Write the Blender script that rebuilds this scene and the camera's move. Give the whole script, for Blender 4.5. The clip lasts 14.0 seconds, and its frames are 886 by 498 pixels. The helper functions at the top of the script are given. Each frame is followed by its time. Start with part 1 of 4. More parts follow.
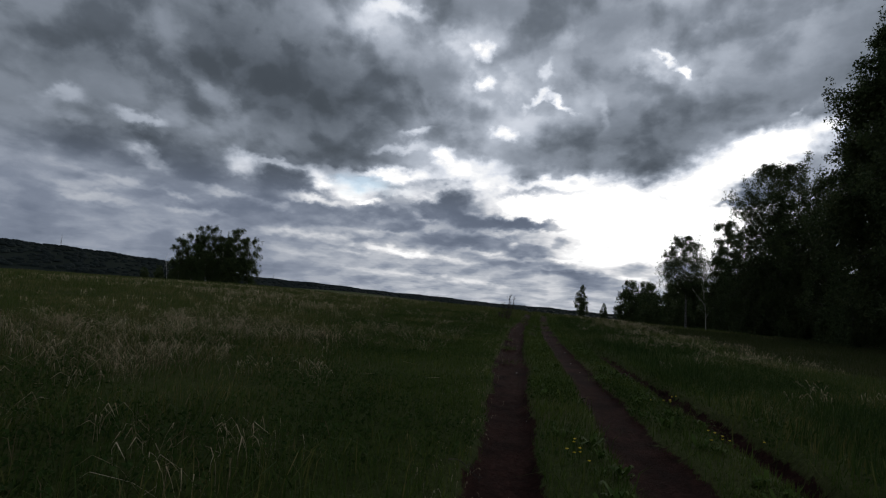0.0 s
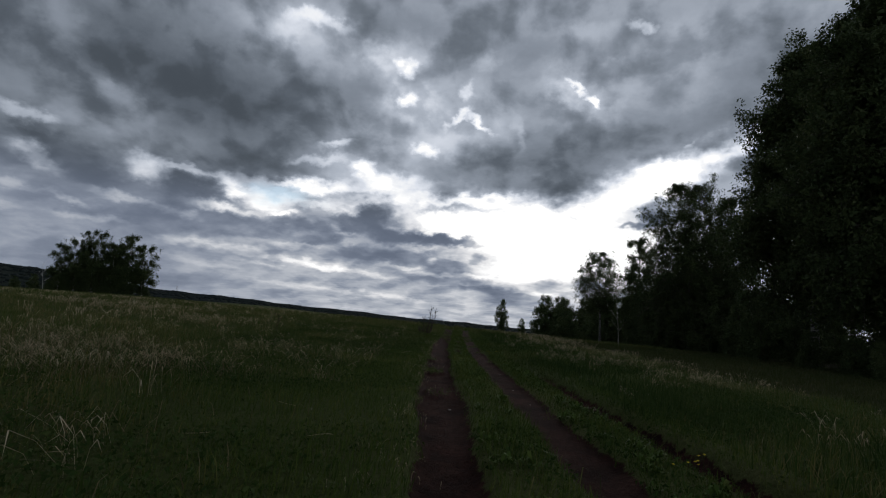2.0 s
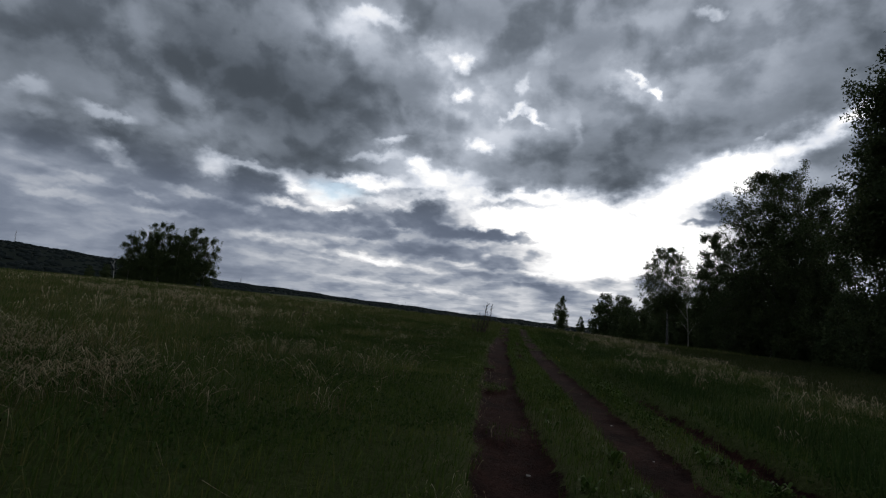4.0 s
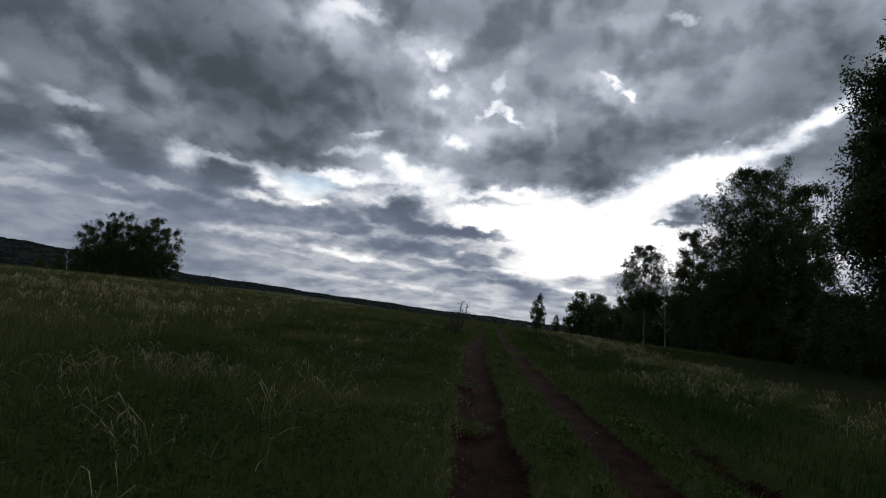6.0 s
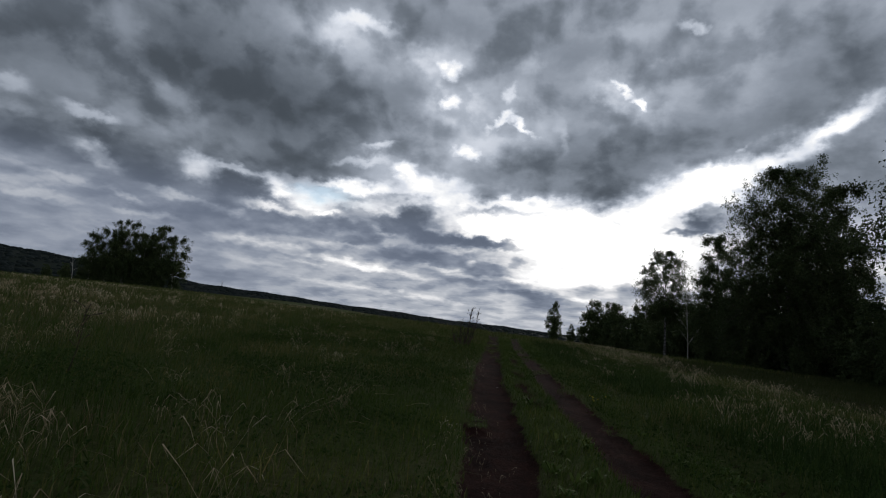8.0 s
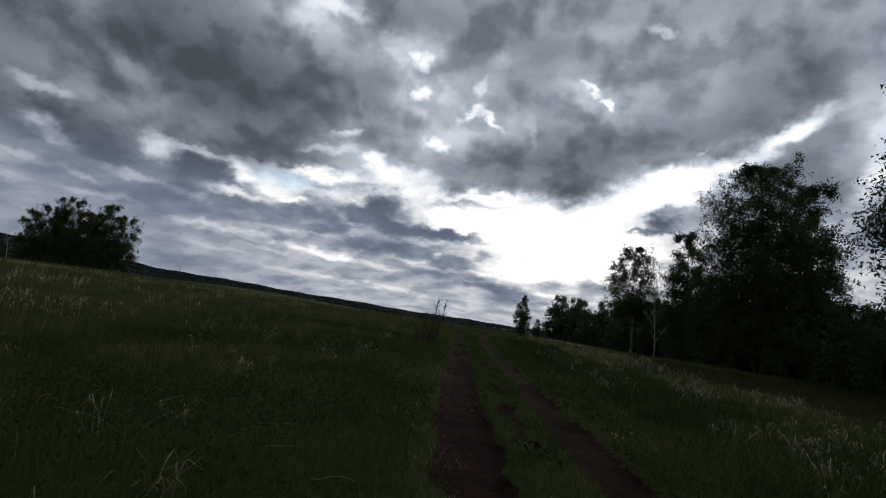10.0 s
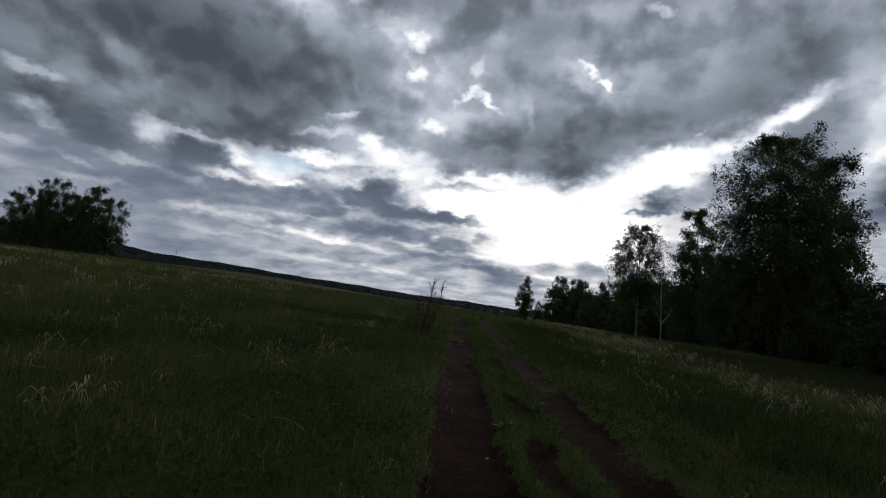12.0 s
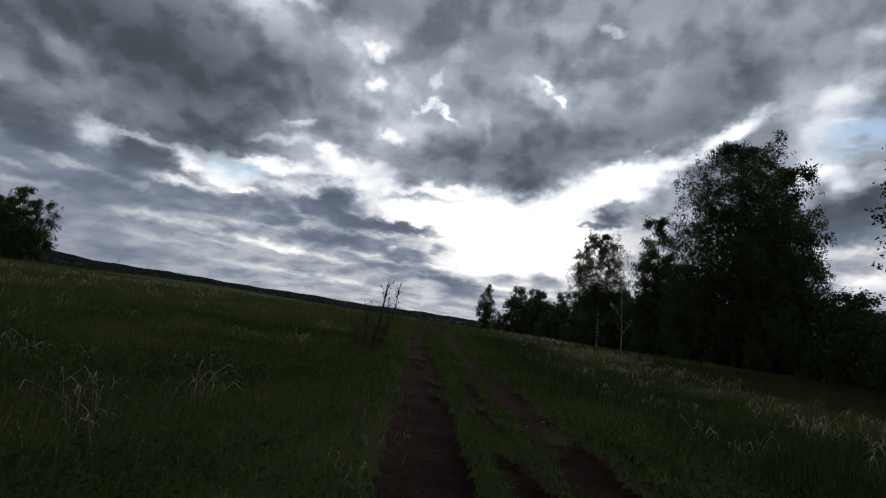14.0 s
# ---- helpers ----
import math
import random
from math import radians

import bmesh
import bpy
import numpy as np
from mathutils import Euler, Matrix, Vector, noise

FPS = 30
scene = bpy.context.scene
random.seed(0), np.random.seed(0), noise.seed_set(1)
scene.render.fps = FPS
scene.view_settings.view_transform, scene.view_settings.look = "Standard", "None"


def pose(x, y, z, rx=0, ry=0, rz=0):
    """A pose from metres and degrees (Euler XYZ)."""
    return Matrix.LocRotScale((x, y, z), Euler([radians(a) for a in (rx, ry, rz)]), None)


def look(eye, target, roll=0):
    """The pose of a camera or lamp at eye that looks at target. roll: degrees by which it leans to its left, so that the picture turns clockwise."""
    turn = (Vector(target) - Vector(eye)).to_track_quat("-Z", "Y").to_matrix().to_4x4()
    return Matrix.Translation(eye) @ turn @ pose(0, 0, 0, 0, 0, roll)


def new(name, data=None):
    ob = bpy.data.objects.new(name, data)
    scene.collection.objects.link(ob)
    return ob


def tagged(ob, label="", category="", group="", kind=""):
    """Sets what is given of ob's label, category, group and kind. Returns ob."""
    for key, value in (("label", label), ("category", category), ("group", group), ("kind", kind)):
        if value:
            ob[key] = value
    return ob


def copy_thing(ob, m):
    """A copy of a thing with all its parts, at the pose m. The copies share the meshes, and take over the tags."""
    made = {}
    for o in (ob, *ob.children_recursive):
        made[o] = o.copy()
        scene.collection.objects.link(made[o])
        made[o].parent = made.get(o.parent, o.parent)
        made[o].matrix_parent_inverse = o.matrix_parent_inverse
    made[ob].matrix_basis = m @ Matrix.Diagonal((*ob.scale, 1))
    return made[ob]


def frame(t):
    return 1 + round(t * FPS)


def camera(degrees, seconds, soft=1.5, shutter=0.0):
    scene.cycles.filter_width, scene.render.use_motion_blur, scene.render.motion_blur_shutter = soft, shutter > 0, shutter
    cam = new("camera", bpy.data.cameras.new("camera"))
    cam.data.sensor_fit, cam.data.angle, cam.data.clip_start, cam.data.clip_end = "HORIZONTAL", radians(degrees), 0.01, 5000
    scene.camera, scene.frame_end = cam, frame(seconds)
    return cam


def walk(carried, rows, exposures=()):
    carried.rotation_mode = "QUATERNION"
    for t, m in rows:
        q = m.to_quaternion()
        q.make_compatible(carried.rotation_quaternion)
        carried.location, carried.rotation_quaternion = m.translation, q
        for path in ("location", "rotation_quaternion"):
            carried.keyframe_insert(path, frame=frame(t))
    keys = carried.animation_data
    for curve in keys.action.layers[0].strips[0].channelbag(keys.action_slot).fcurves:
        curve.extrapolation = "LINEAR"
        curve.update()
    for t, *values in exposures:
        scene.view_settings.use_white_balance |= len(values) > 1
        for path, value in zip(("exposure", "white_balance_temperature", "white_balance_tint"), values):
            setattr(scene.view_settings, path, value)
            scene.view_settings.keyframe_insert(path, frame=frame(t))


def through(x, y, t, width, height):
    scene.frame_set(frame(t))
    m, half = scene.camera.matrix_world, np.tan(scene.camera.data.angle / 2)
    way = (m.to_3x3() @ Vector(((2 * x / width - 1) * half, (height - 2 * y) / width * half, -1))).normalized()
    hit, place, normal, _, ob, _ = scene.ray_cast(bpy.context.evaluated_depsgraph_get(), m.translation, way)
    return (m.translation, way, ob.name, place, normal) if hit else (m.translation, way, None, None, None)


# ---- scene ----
cam = camera(81.0, 14.0, 1.15)
walk(cam, [
    (0.0, pose(0.292, 0.099, 1.686, 95.34, -2.99, 7.45)),
    (0.5, pose(0.203, 0.997, 1.625, 96.48, -2.44, 5.08)),
    (1.0, pose(0.099, 1.997, 1.566, 96.14, -3.62, 6.65)),
    (1.5, pose(0.104, 2.989, 1.580, 97.08, -3.27, 1.37)),
    (2.0, pose(0.026, 3.934, 1.547, 97.44, -3.14, -1.56)),
    (2.5, pose(-0.000, 4.875, 1.569, 97.21, -5.26, -1.35)),
    (3.0, pose(-0.079, 5.798, 1.540, 97.56, -3.73, -0.56)),
    (3.2, pose(-0.070, 6.182, 1.542, 97.10, -3.11, 3.30)),
    (5.3, pose(-0.200, 10.433, 1.711, 96.46, -6.68, 2.51)),
    (5.5, pose(-0.154, 10.824, 1.721, 96.60, -5.83, 0.83)),
    (6.0, pose(-0.147, 11.753, 1.678, 96.45, -4.92, 1.40)),
    (6.5, pose(-0.115, 12.740, 1.622, 95.83, -4.54, 3.80)),
    (7.0, pose(-0.119, 13.728, 1.574, 97.07, -2.02, 2.46)),
    (7.5, pose(-0.136, 14.596, 1.533, 97.10, -3.68, 5.66)),
    (8.0, pose(-0.057, 15.680, 1.568, 97.40, -4.96, 2.60)),
    (8.5, pose(-0.057, 16.618, 1.574, 97.95, -4.03, -2.40)),
    (8.7, pose(-0.098, 17.000, 1.550, 97.68, -4.45, -2.02)),
    (10.8, pose(-0.058, 21.299, 1.652, 96.98, -7.85, -2.93)),
    (11.0, pose(-0.031, 21.696, 1.617, 97.55, -7.04, -5.29)),
    (11.5, pose(-0.018, 22.578, 1.598, 96.04, -6.10, -4.34)),
    (12.0, pose(0.040, 23.645, 1.628, 95.01, -5.87, -1.54)),
    (12.5, pose(0.097, 24.526, 1.608, 96.00, -5.17, -3.23)),
    (13.0, pose(0.109, 25.490, 1.536, 95.91, -5.87, -3.02)),
    (13.5, pose(0.133, 26.467, 1.544, 96.57, -7.04, -4.70)),
    (14.0, pose(0.185, 27.370, 1.502, 96.65, -5.92, -6.31)),
])
# end of the walk

# ---------------------------------------------------------------- node helpers
def link(tree, a, b):
    tree.links.new(a, b)


def math_node(tree, op, a, b=None, c=None):
    n = tree.nodes.new("ShaderNodeMath")
    n.operation = op
    for i, v in enumerate((a, b, c)):
        if v is None:
            continue
        if isinstance(v, (int, float)):
            n.inputs[i].default_value = v
        else:
            link(tree, v, n.inputs[i])
    return n.outputs[0]


def vec_node(tree, x, y, z=0.0):
    n = tree.nodes.new("ShaderNodeCombineXYZ")
    for i, v in enumerate((x, y, z)):
        if isinstance(v, (int, float)):
            n.inputs[i].default_value = v
        else:
            link(tree, v, n.inputs[i])
    return n.outputs[0]


def noise_node(tree, vector, scale, detail=4.0, rough=0.55, distortion=0.0):
    n = tree.nodes.new("ShaderNodeTexNoise")
    n.inputs["Scale"].default_value = scale
    n.inputs["Detail"].default_value = detail
    n.inputs["Roughness"].default_value = rough
    n.inputs["Distortion"].default_value = distortion
    if vector is not None:
        link(tree, vector, n.inputs["Vector"])
    return n


def ramp_node(tree, fac, stops):
    n = tree.nodes.new("ShaderNodeValToRGB")
    while len(n.color_ramp.elements) < len(stops):
        n.color_ramp.elements.new(0.5)
    for e, (p, col) in zip(n.color_ramp.elements, stops):
        e.position = p
        e.color = (*col, 1.0)
    link(tree, fac, n.inputs[0])
    return n.outputs[0]


def map_node(tree, value, a, b, c=0.0, d=1.0, smooth=True):
    n = tree.nodes.new("ShaderNodeMapRange")
    n.interpolation_type = "SMOOTHSTEP" if smooth else "LINEAR"
    link(tree, value, n.inputs[0])
    for i, v in enumerate((a, b, c, d)):
        n.inputs[i + 1].default_value = v
    return n.outputs[0]


def mix_col(t, fac, a, b):
    n = t.nodes.new("ShaderNodeMix")
    n.data_type = "RGBA"
    for key, v in (("Factor", fac), ("A", a), ("B", b)):
        if isinstance(v, tuple):
            n.inputs[key].default_value = (*v, 1)
        elif isinstance(v, float):
            n.inputs[key].default_value = v
        else:
            link(t, v, n.inputs[key])
    return n.outputs["Result"]


# ---------------------------------------------------------------- sky: broken grey cloud with a bright gap
SUN_AZ, SUN_EL = 15.0, 11.0
world = bpy.data.worlds.new("sky")
scene.world = world
world.use_nodes = True
wt = world.node_tree
wt.nodes.clear()
coord = wt.nodes.new("ShaderNodeTexCoord")
sep = wt.nodes.new("ShaderNodeSeparateXYZ")
link(wt, coord.outputs["Generated"], sep.inputs[0])
dx, dy, dz = sep.outputs
az = math_node(wt, "MULTIPLY", math_node(wt, "ARCTAN2", dx, dy), 57.2958)
el = math_node(wt, "MULTIPLY", math_node(wt, "ARCSINE", dz), 57.2958)
# the cloud deck: round heaps overhead, ever flatter ones towards the horizon
up = math_node(wt, "MAXIMUM", math_node(wt, "ADD", el, 1.6), 0.0)
flatten = math_node(wt, "ADD", math_node(wt, "MULTIPLY", up, 0.16), math_node(wt, "MULTIPLY", math_node(wt, "LOGARITHM", math_node(wt, "ADD", up, 0.6), 2.71828), 1.0))
deck = vec_node(wt, math_node(wt, "MULTIPLY", az, 0.16), flatten, 0.0)


def shift(vector, scale, detail, rough, ax, ay, salt):
    """Degrees by which the outlines of the cloud masses wander, sideways and upwards."""
    v = wt.nodes.new("ShaderNodeVectorMath")
    link(wt, vector, v.inputs[0])
    v.inputs[1].default_value = (salt, salt * 0.7, salt * 1.3)
    s = wt.nodes.new("ShaderNodeSeparateColor")
    link(wt, noise_node(wt, v.outputs[0], scale, detail, rough).outputs["Color"], s.inputs[0])
    return [math_node(wt, "MULTIPLY", math_node(wt, "SUBTRACT", s.outputs[i], 0.5), k) for i, k in ((0, ax), (1, ay))]


calm = map_node(wt, el, 0.0, 12.0, 0.45, 1.0)
wx, wy = shift(deck, 1.6, 2.0, 0.5, 3.0, 2.2, 3.1)
fx, fy = shift(deck, 4.0, 5.0, 0.56, 2.5, 2.0, 7.7)
wx, wy = math_node(wt, "ADD", wx, fx), math_node(wt, "ADD", wy, fy)
place = vec_node(wt, math_node(wt, "ADD", az, math_node(wt, "MULTIPLY", wx, calm)), math_node(wt, "ADD", el, math_node(wt, "MULTIPLY", wy, calm)), 0.0)

cloud_sum = []


def cloud(a, e, ra, re, amount, turn=0.0, into=cloud_sum):
    """A lighter (amount > 0) or darker mass of the cloud deck round azimuth a and elevation e, of half sizes ra and re, in degrees."""
    m = wt.nodes.new("ShaderNodeMapping")
    m.vector_type = "TEXTURE"
    m.inputs["Location"].default_value = (a, e, 0)
    m.inputs["Rotation"].default_value = (0, 0, radians(turn))
    m.inputs["Scale"].default_value = (ra, re, 1)
    link(wt, place, m.inputs["Vector"])
    g = wt.nodes.new("ShaderNodeTexGradient")
    g.gradient_type = "SPHERICAL"
    link(wt, m.outputs[0], g.inputs[0])
    into.append(map_node(wt, g.outputs[1], 0.0, 0.85, 0.0, amount))


# dark folds of the high deck
cloud(-27.4, 21.7, 16.4, 7.9, -0.13, -9)
cloud(-19.6, 19.4, 15.0, 6.6, -0.09, -4)
cloud(-19.0, 14.5, 8.7, 2.5, -0.10, -2)
cloud(-42.4, 20.5, 9.3, 3.7, -0.07, 2)
cloud(-41.5, 16.5, 4.2, 1.5, -0.04, -13)
cloud(-43.8, 12.6, 6.9, 1.6, -0.12, 3)
cloud(-35.6, 12.9, 8.3, 2.0, -0.13, -11)
cloud(-32.4, 10.8, 6.5, 1.7, -0.15, -12)
cloud(-25.6, 11.0, 5.6, 2.1, -0.34, -6)
cloud(-46.1, 18.2, 3.9, 2.5, -0.05, 20)
cloud(-38.5, 13.5, 4.5, 0.9, -0.06, -7)
cloud(32.7, 22.1, 7.0, 7.6, -0.10, 12)
cloud(28.8, 20.5, 7.7, 2.8, -0.07, 8)
cloud(14.4, 17.2, 10.2, 4.5, -0.12, -7)
cloud(8.6, 14.1, 10.0, 2.0, -0.12, -5)
cloud(10.2, 28.6, 6.8, 2.4, -0.05, -3)
cloud(23.0, 20.4, 6.3, 3.8, -0.05, -6)
cloud(18.2, 18.8, 6.0, 2.4, -0.06, 7)
cloud(-5.4, 29.9, 8.4, 2.5, -0.05, 3)
cloud(6.0, 17.5, 6.9, 2.4, -0.06, 1)
cloud(-6.8, 17.4, 5.5, 2.2, -0.08, -5)
cloud(-9.9, 23.0, 8.2, 3.3, -0.05, -4)
cloud(13.9, 14.1, 4.8, 2.0, -0.14, -0)
cloud(-0.1, 13.6, 6.2, 1.4, -0.10, -5)
cloud(8.0, 23.8, 5.2, 2.4, -0.03, -1)
cloud(35.5, 26.4, 4.4, 3.1, -0.06, -14)
cloud(-33.3, 24.9, 6.7, 2.8, -0.04, 6)
cloud(1.0, 16.4, 5.4, 1.7, -0.06, 2)
# paler folds
cloud(-18.9, 13.0, 7.8, 0.8, 0.16, -1)
cloud(-13.8, 11.2, 5.3, 0.7, 0.18, 0)
cloud(-23.2, 10.0, 4.9, 0.8, 0.16, -7)
cloud(-26.5, 9.0, 7.1, 0.7, 0.12, -5)
cloud(-31.3, 9.6, 3.6, 0.6, 0.14, -8)
cloud(-33.5, 7.3, 4.9, 0.5, 0.10, -5)
cloud(-39.7, 9.3, 5.6, 0.6, 0.10, -8)
cloud(-10.1, 11.9, 4.5, 0.8, 0.20, 5)
cloud(-34.1, 19.6, 7.0, 1.5, 0.12, -38)
cloud(-39.2, 15.3, 3.8, 0.8, 0.20, -2)
cloud(-34.1, 15.9, 7.1, 1.4, 0.07, -3)
cloud(-45.4, 16.2, 2.8, 1.2, 0.15, 18)
cloud(-45.2, 14.3, 3.2, 1.1, 0.08, -15)
cloud(-38.1, 12.0, 3.1, 1.2, 0.20, -31)
cloud(-44.1, 9.1, 8.0, 2.7, 0.10, -3)
cloud(-29.4, 12.4, 3.0, 1.6, 0.26, -20)
cloud(-26.7, 13.2, 4.7, 0.7, 0.24, -5)
cloud(-37.6, 24.0, 2.5, 2.0, 0.08, -14)
cloud(-38.3, 19.4, 3.8, 1.0, 0.05, -29)
cloud(-17.0, 28.8, 10.0, 3.6, 0.16, 8)
cloud(-12.2, 26.6, 12.9, 2.8, 0.08, 1)
cloud(-8.4, 27.4, 5.0, 1.8, 0.12, -16)
cloud(26.3, 27.0, 4.1, 4.1, 0.07, -10)
cloud(11.6, 24.8, 5.0, 1.4, 0.06, 2)
cloud(19.0, 26.8, 2.2, 1.4, 0.10, -6)
cloud(8.9, 19.8, 1.0, 3.3, 0.10, 11)
cloud(4.6, 27.4, 2.3, 1.5, 0.10, -0)
cloud(23.6, 16.3, 4.1, 1.7, 0.14, 2)
cloud(29.7, 18.9, 3.6, 1.0, 0.08, 13)
cloud(20.2, 24.3, 3.8, 3.0, 0.05, -6)
cloud(-10.7, 18.8, 7.3, 3.4, 0.08, 1)
cloud(-5.3, 22.2, 4.6, 3.3, 0.08, 4)
cloud(16.6, 30.1, 4.0, 1.4, 0.08, -6)
# thin spots and the glow round them
cloud(-15.8, 29.6, 3.1, 1.3, 0.22, 8)
cloud(-12.6, 29.6, 3.1, 1.0, 0.16, 3)
cloud(-18.1, 27.9, 3.6, 1.6, 0.10, 9)
cloud(-3.7, 26.2, 1.6, 1.3, 0.34, 3)
cloud(-3.7, 26.5, 6.5, 4.8, 0.16, 3)
cloud(-3.9, 22.9, 1.8, 1.1, 0.31, 4)
cloud(-3.2, 22.8, 4.7, 3.1, 0.21, 3)
cloud(2.8, 24.3, 1.2, 1.6, 0.20, 1)
cloud(2.2, 21.5, 2.4, 0.7, 0.29, 24)
cloud(4.6, 20.9, 2.4, 0.6, 0.32, -28)
cloud(2.8, 22.0, 8.4, 5.3, 0.16, 1)
cloud(-2.0, 18.5, 2.2, 0.9, 0.25, 11)
cloud(-0.7, 18.0, 1.2, 1.0, 0.25, -25)
cloud(-1.4, 18.4, 8.1, 3.7, 0.16, 3)
cloud(-11.2, 17.8, 3.1, 0.6, 0.21, 11)
cloud(-13.6, 16.0, 5.2, 0.8, 0.19, 11)
cloud(-8.2, 15.5, 2.3, 1.2, 0.34, -9)
cloud(-8.2, 15.8, 7.3, 3.1, 0.18, 5)
cloud(15.2, 25.0, 1.8, 0.5, 0.26, -39)
cloud(17.0, 23.1, 1.5, 0.7, 0.39, -51)
cloud(15.9, 24.0, 5.9, 2.8, 0.23, -27)
cloud(22.2, 30.0, 2.1, 0.7, 0.21, -9)
cloud(26.5, 18.1, 1.1, 0.4, 0.19, 6)
# the bright gap, with the sun behind it
cloud(10.7, 9.3, 15.7, 6.0, 0.55, -11)
cloud(16.4, 8.0, 11.8, 7.0, 0.51, 1)
cloud(2.1, 10.6, 9.6, 3.0, 0.42, -2)
cloud(-5.2, 13.8, 6.8, 2.1, 0.46, 4)
cloud(-13.3, 13.0, 5.9, 1.1, 0.40, 3)
cloud(-18.3, 11.0, 5.1, 1.7, 0.37, -11)
cloud(-22.0, 11.9, 2.6, 1.5, 0.28, -18)
cloud(-20.9, 9.6, 5.9, 0.8, 0.24, -7)
cloud(21.1, 13.7, 7.7, 3.2, 0.55, 9)
cloud(26.0, 15.7, 6.4, 2.3, 0.48, 11)
cloud(31.4, 17.9, 5.1, 1.7, 0.42, 22)
cloud(35.3, 20.2, 3.9, 1.6, 0.40, 36)
cloud(6.2, 13.3, 5.2, 0.7, 0.23, 7)
cloud(9.1, 4.9, 7.4, 2.2, 0.28, -5)
cloud(-0.6, 12.7, 6.2, 1.0, 0.20, 3)
# broken cloud in and under the gap
cloud(3.8, 11.8, 7.0, 0.8, -0.39, -2)
cloud(15.8, 11.0, 1.9, 0.5, -0.27, -24)
cloud(10.5, 6.5, 2.6, 0.4, -0.27, 8)
cloud(5.1, 6.4, 1.4, 0.9, -0.20, 3)
cloud(23.8, 11.4, 2.3, 1.6, -0.48, 10)
cloud(21.8, 10.3, 3.7, 0.5, -0.39, 4)
cloud(24.2, 13.0, 1.8, 0.8, -0.27, -2)
cloud(-7.4, 10.2, 4.5, 1.9, -0.48, -3)
cloud(-4.1, 8.5, 8.5, 1.5, -0.39, -2)
cloud(1.9, 8.4, 6.6, 0.7, -0.47, -5)
cloud(-7.4, 6.2, 5.5, 1.6, -0.30, -1)
cloud(-2.4, 6.4, 5.3, 1.2, -0.27, 0)
cloud(-15.4, 8.9, 8.8, 1.1, -0.23, -1)
cloud(-24.2, 8.2, 10.7, 1.8, -0.14, -5)
cloud(-19.4, 6.8, 10.3, 0.9, -0.09, -4)
cloud(-12.8, 7.4, 6.2, 0.8, -0.16, -3)
cloud(1.8, 5.3, 5.2, 1.1, -0.25, -6)
cloud(1.9, 3.7, 8.6, 1.1, -0.20, -2)
cloud(7.1, 3.0, 5.0, 0.8, -0.27, -4)
cloud(12.7, 4.0, 3.2, 1.0, -0.36, 3)
cloud(16.7, 4.2, 3.2, 1.2, -0.39, 3)
cloud(9.9, 2.1, 8.1, 0.6, -0.17, -2)
cloud(15.5, 3.1, 3.9, 0.5, -0.19, -3)
cloud(-36.0, 8.5, 7.5, 1.4, -0.06, -6)
cloud(-41.4, 6.2, 5.4, 0.8, -0.05, -7)
cloud(-32.6, 7.9, 6.5, 0.8, -0.05, -4)
cloud(36.1, 21.0, 4.2, 2.6, 0.12, 33)
cloud(40.3, 21.6, 4.3, 3.8, 0.12, 15)
cloud(42.2, 16.7, 2.9, 1.7, 0.11, -6)
cloud(42.5, 19.0, 3.4, 1.8, 0.12, 17)
cloud(44.9, 22.7, 3.2, 2.7, 0.09, 14)
cloud(41.3, 16.0, 2.9, 1.6, 0.16, 8)
cloud(41.3, 18.4, 4.6, 2.4, 0.12, 20)
cloud(43.7, 21.5, 4.3, 3.1, 0.11, 27)
cloud(43.8, 11.1, 5.1, 3.1, -0.47, -1)
cloud(46.1, 13.0, 3.1, 1.8, -0.34, 9)
cloud(43.4, 15.2, 5.4, 1.3, 0.27, -1)
cloud(43.7, 22.0, 3.8, 1.8, 0.11, 5)
cloud(44.9, 19.7, 3.2, 0.7, 0.12, -2)
cloud(45.6, 8.9, 4.1, 0.6, 0.17, 5)
cloud(45.4, 5.8, 3.6, 1.1, 0.22, 8)
cloud(45.0, 7.4, 4.1, 0.7, -0.08, 1)
cloud(40.5, 14.5, 2.4, 1.6, 0.19, 21)
cloud(45.7, 26.6, 2.0, 1.4, 0.14, 35)
cloud(42.9, 24.0, 3.4, 1.4, -0.05, 7)
# light streaks over the hills
cloud(-9.3, 7.2, 2.3, 0.5, 0.16, 0)
cloud(-10.4, 8.8, 1.4, 0.7, 0.20, 5)
cloud(-16.4, 6.7, 7.8, 0.5, 0.14, -0)
cloud(-11.9, 4.6, 4.4, 0.5, 0.18, 0)
cloud(-3.2, 5.2, 4.4, 0.4, 0.16, -2)
cloud(-0.9, 7.5, 3.6, 0.5, 0.14, -0)
cloud(3.0, 6.4, 2.6, 0.7, 0.14, 4)
cloud(0.6, 4.5, 5.3, 0.4, 0.14, -2)
cloud(5.0, 3.6, 3.4, 0.3, 0.14, -2)
cloud(11.6, 3.0, 4.0, 0.3, 0.14, -2)
cloud(-9.7, 7.9, 1.8, 0.4, 0.12, 5)
cloud(-4.8, 9.5, 1.8, 0.5, 0.12, 4)
cloud(-19.3, 5.6, 11.1, 0.6, 0.12, -6)
cloud(-13.2, 5.1, 5.4, 0.6, 0.20, -3)
cloud(-8.2, 4.3, 7.1, 0.5, 0.14, -5)
cloud(-0.1, 6.1, 1.1, 0.6, 0.30, 4)
cloud(-23.1, 4.1, 7.4, 0.5, 0.08, -5)
cloud(-35.1, 8.7, 2.7, 0.6, 0.16, -13)
cloud(-41.9, 7.4, 5.3, 0.5, 0.10, -4)
cloud(-36.1, 5.5, 5.4, 0.7, 0.06, -5)
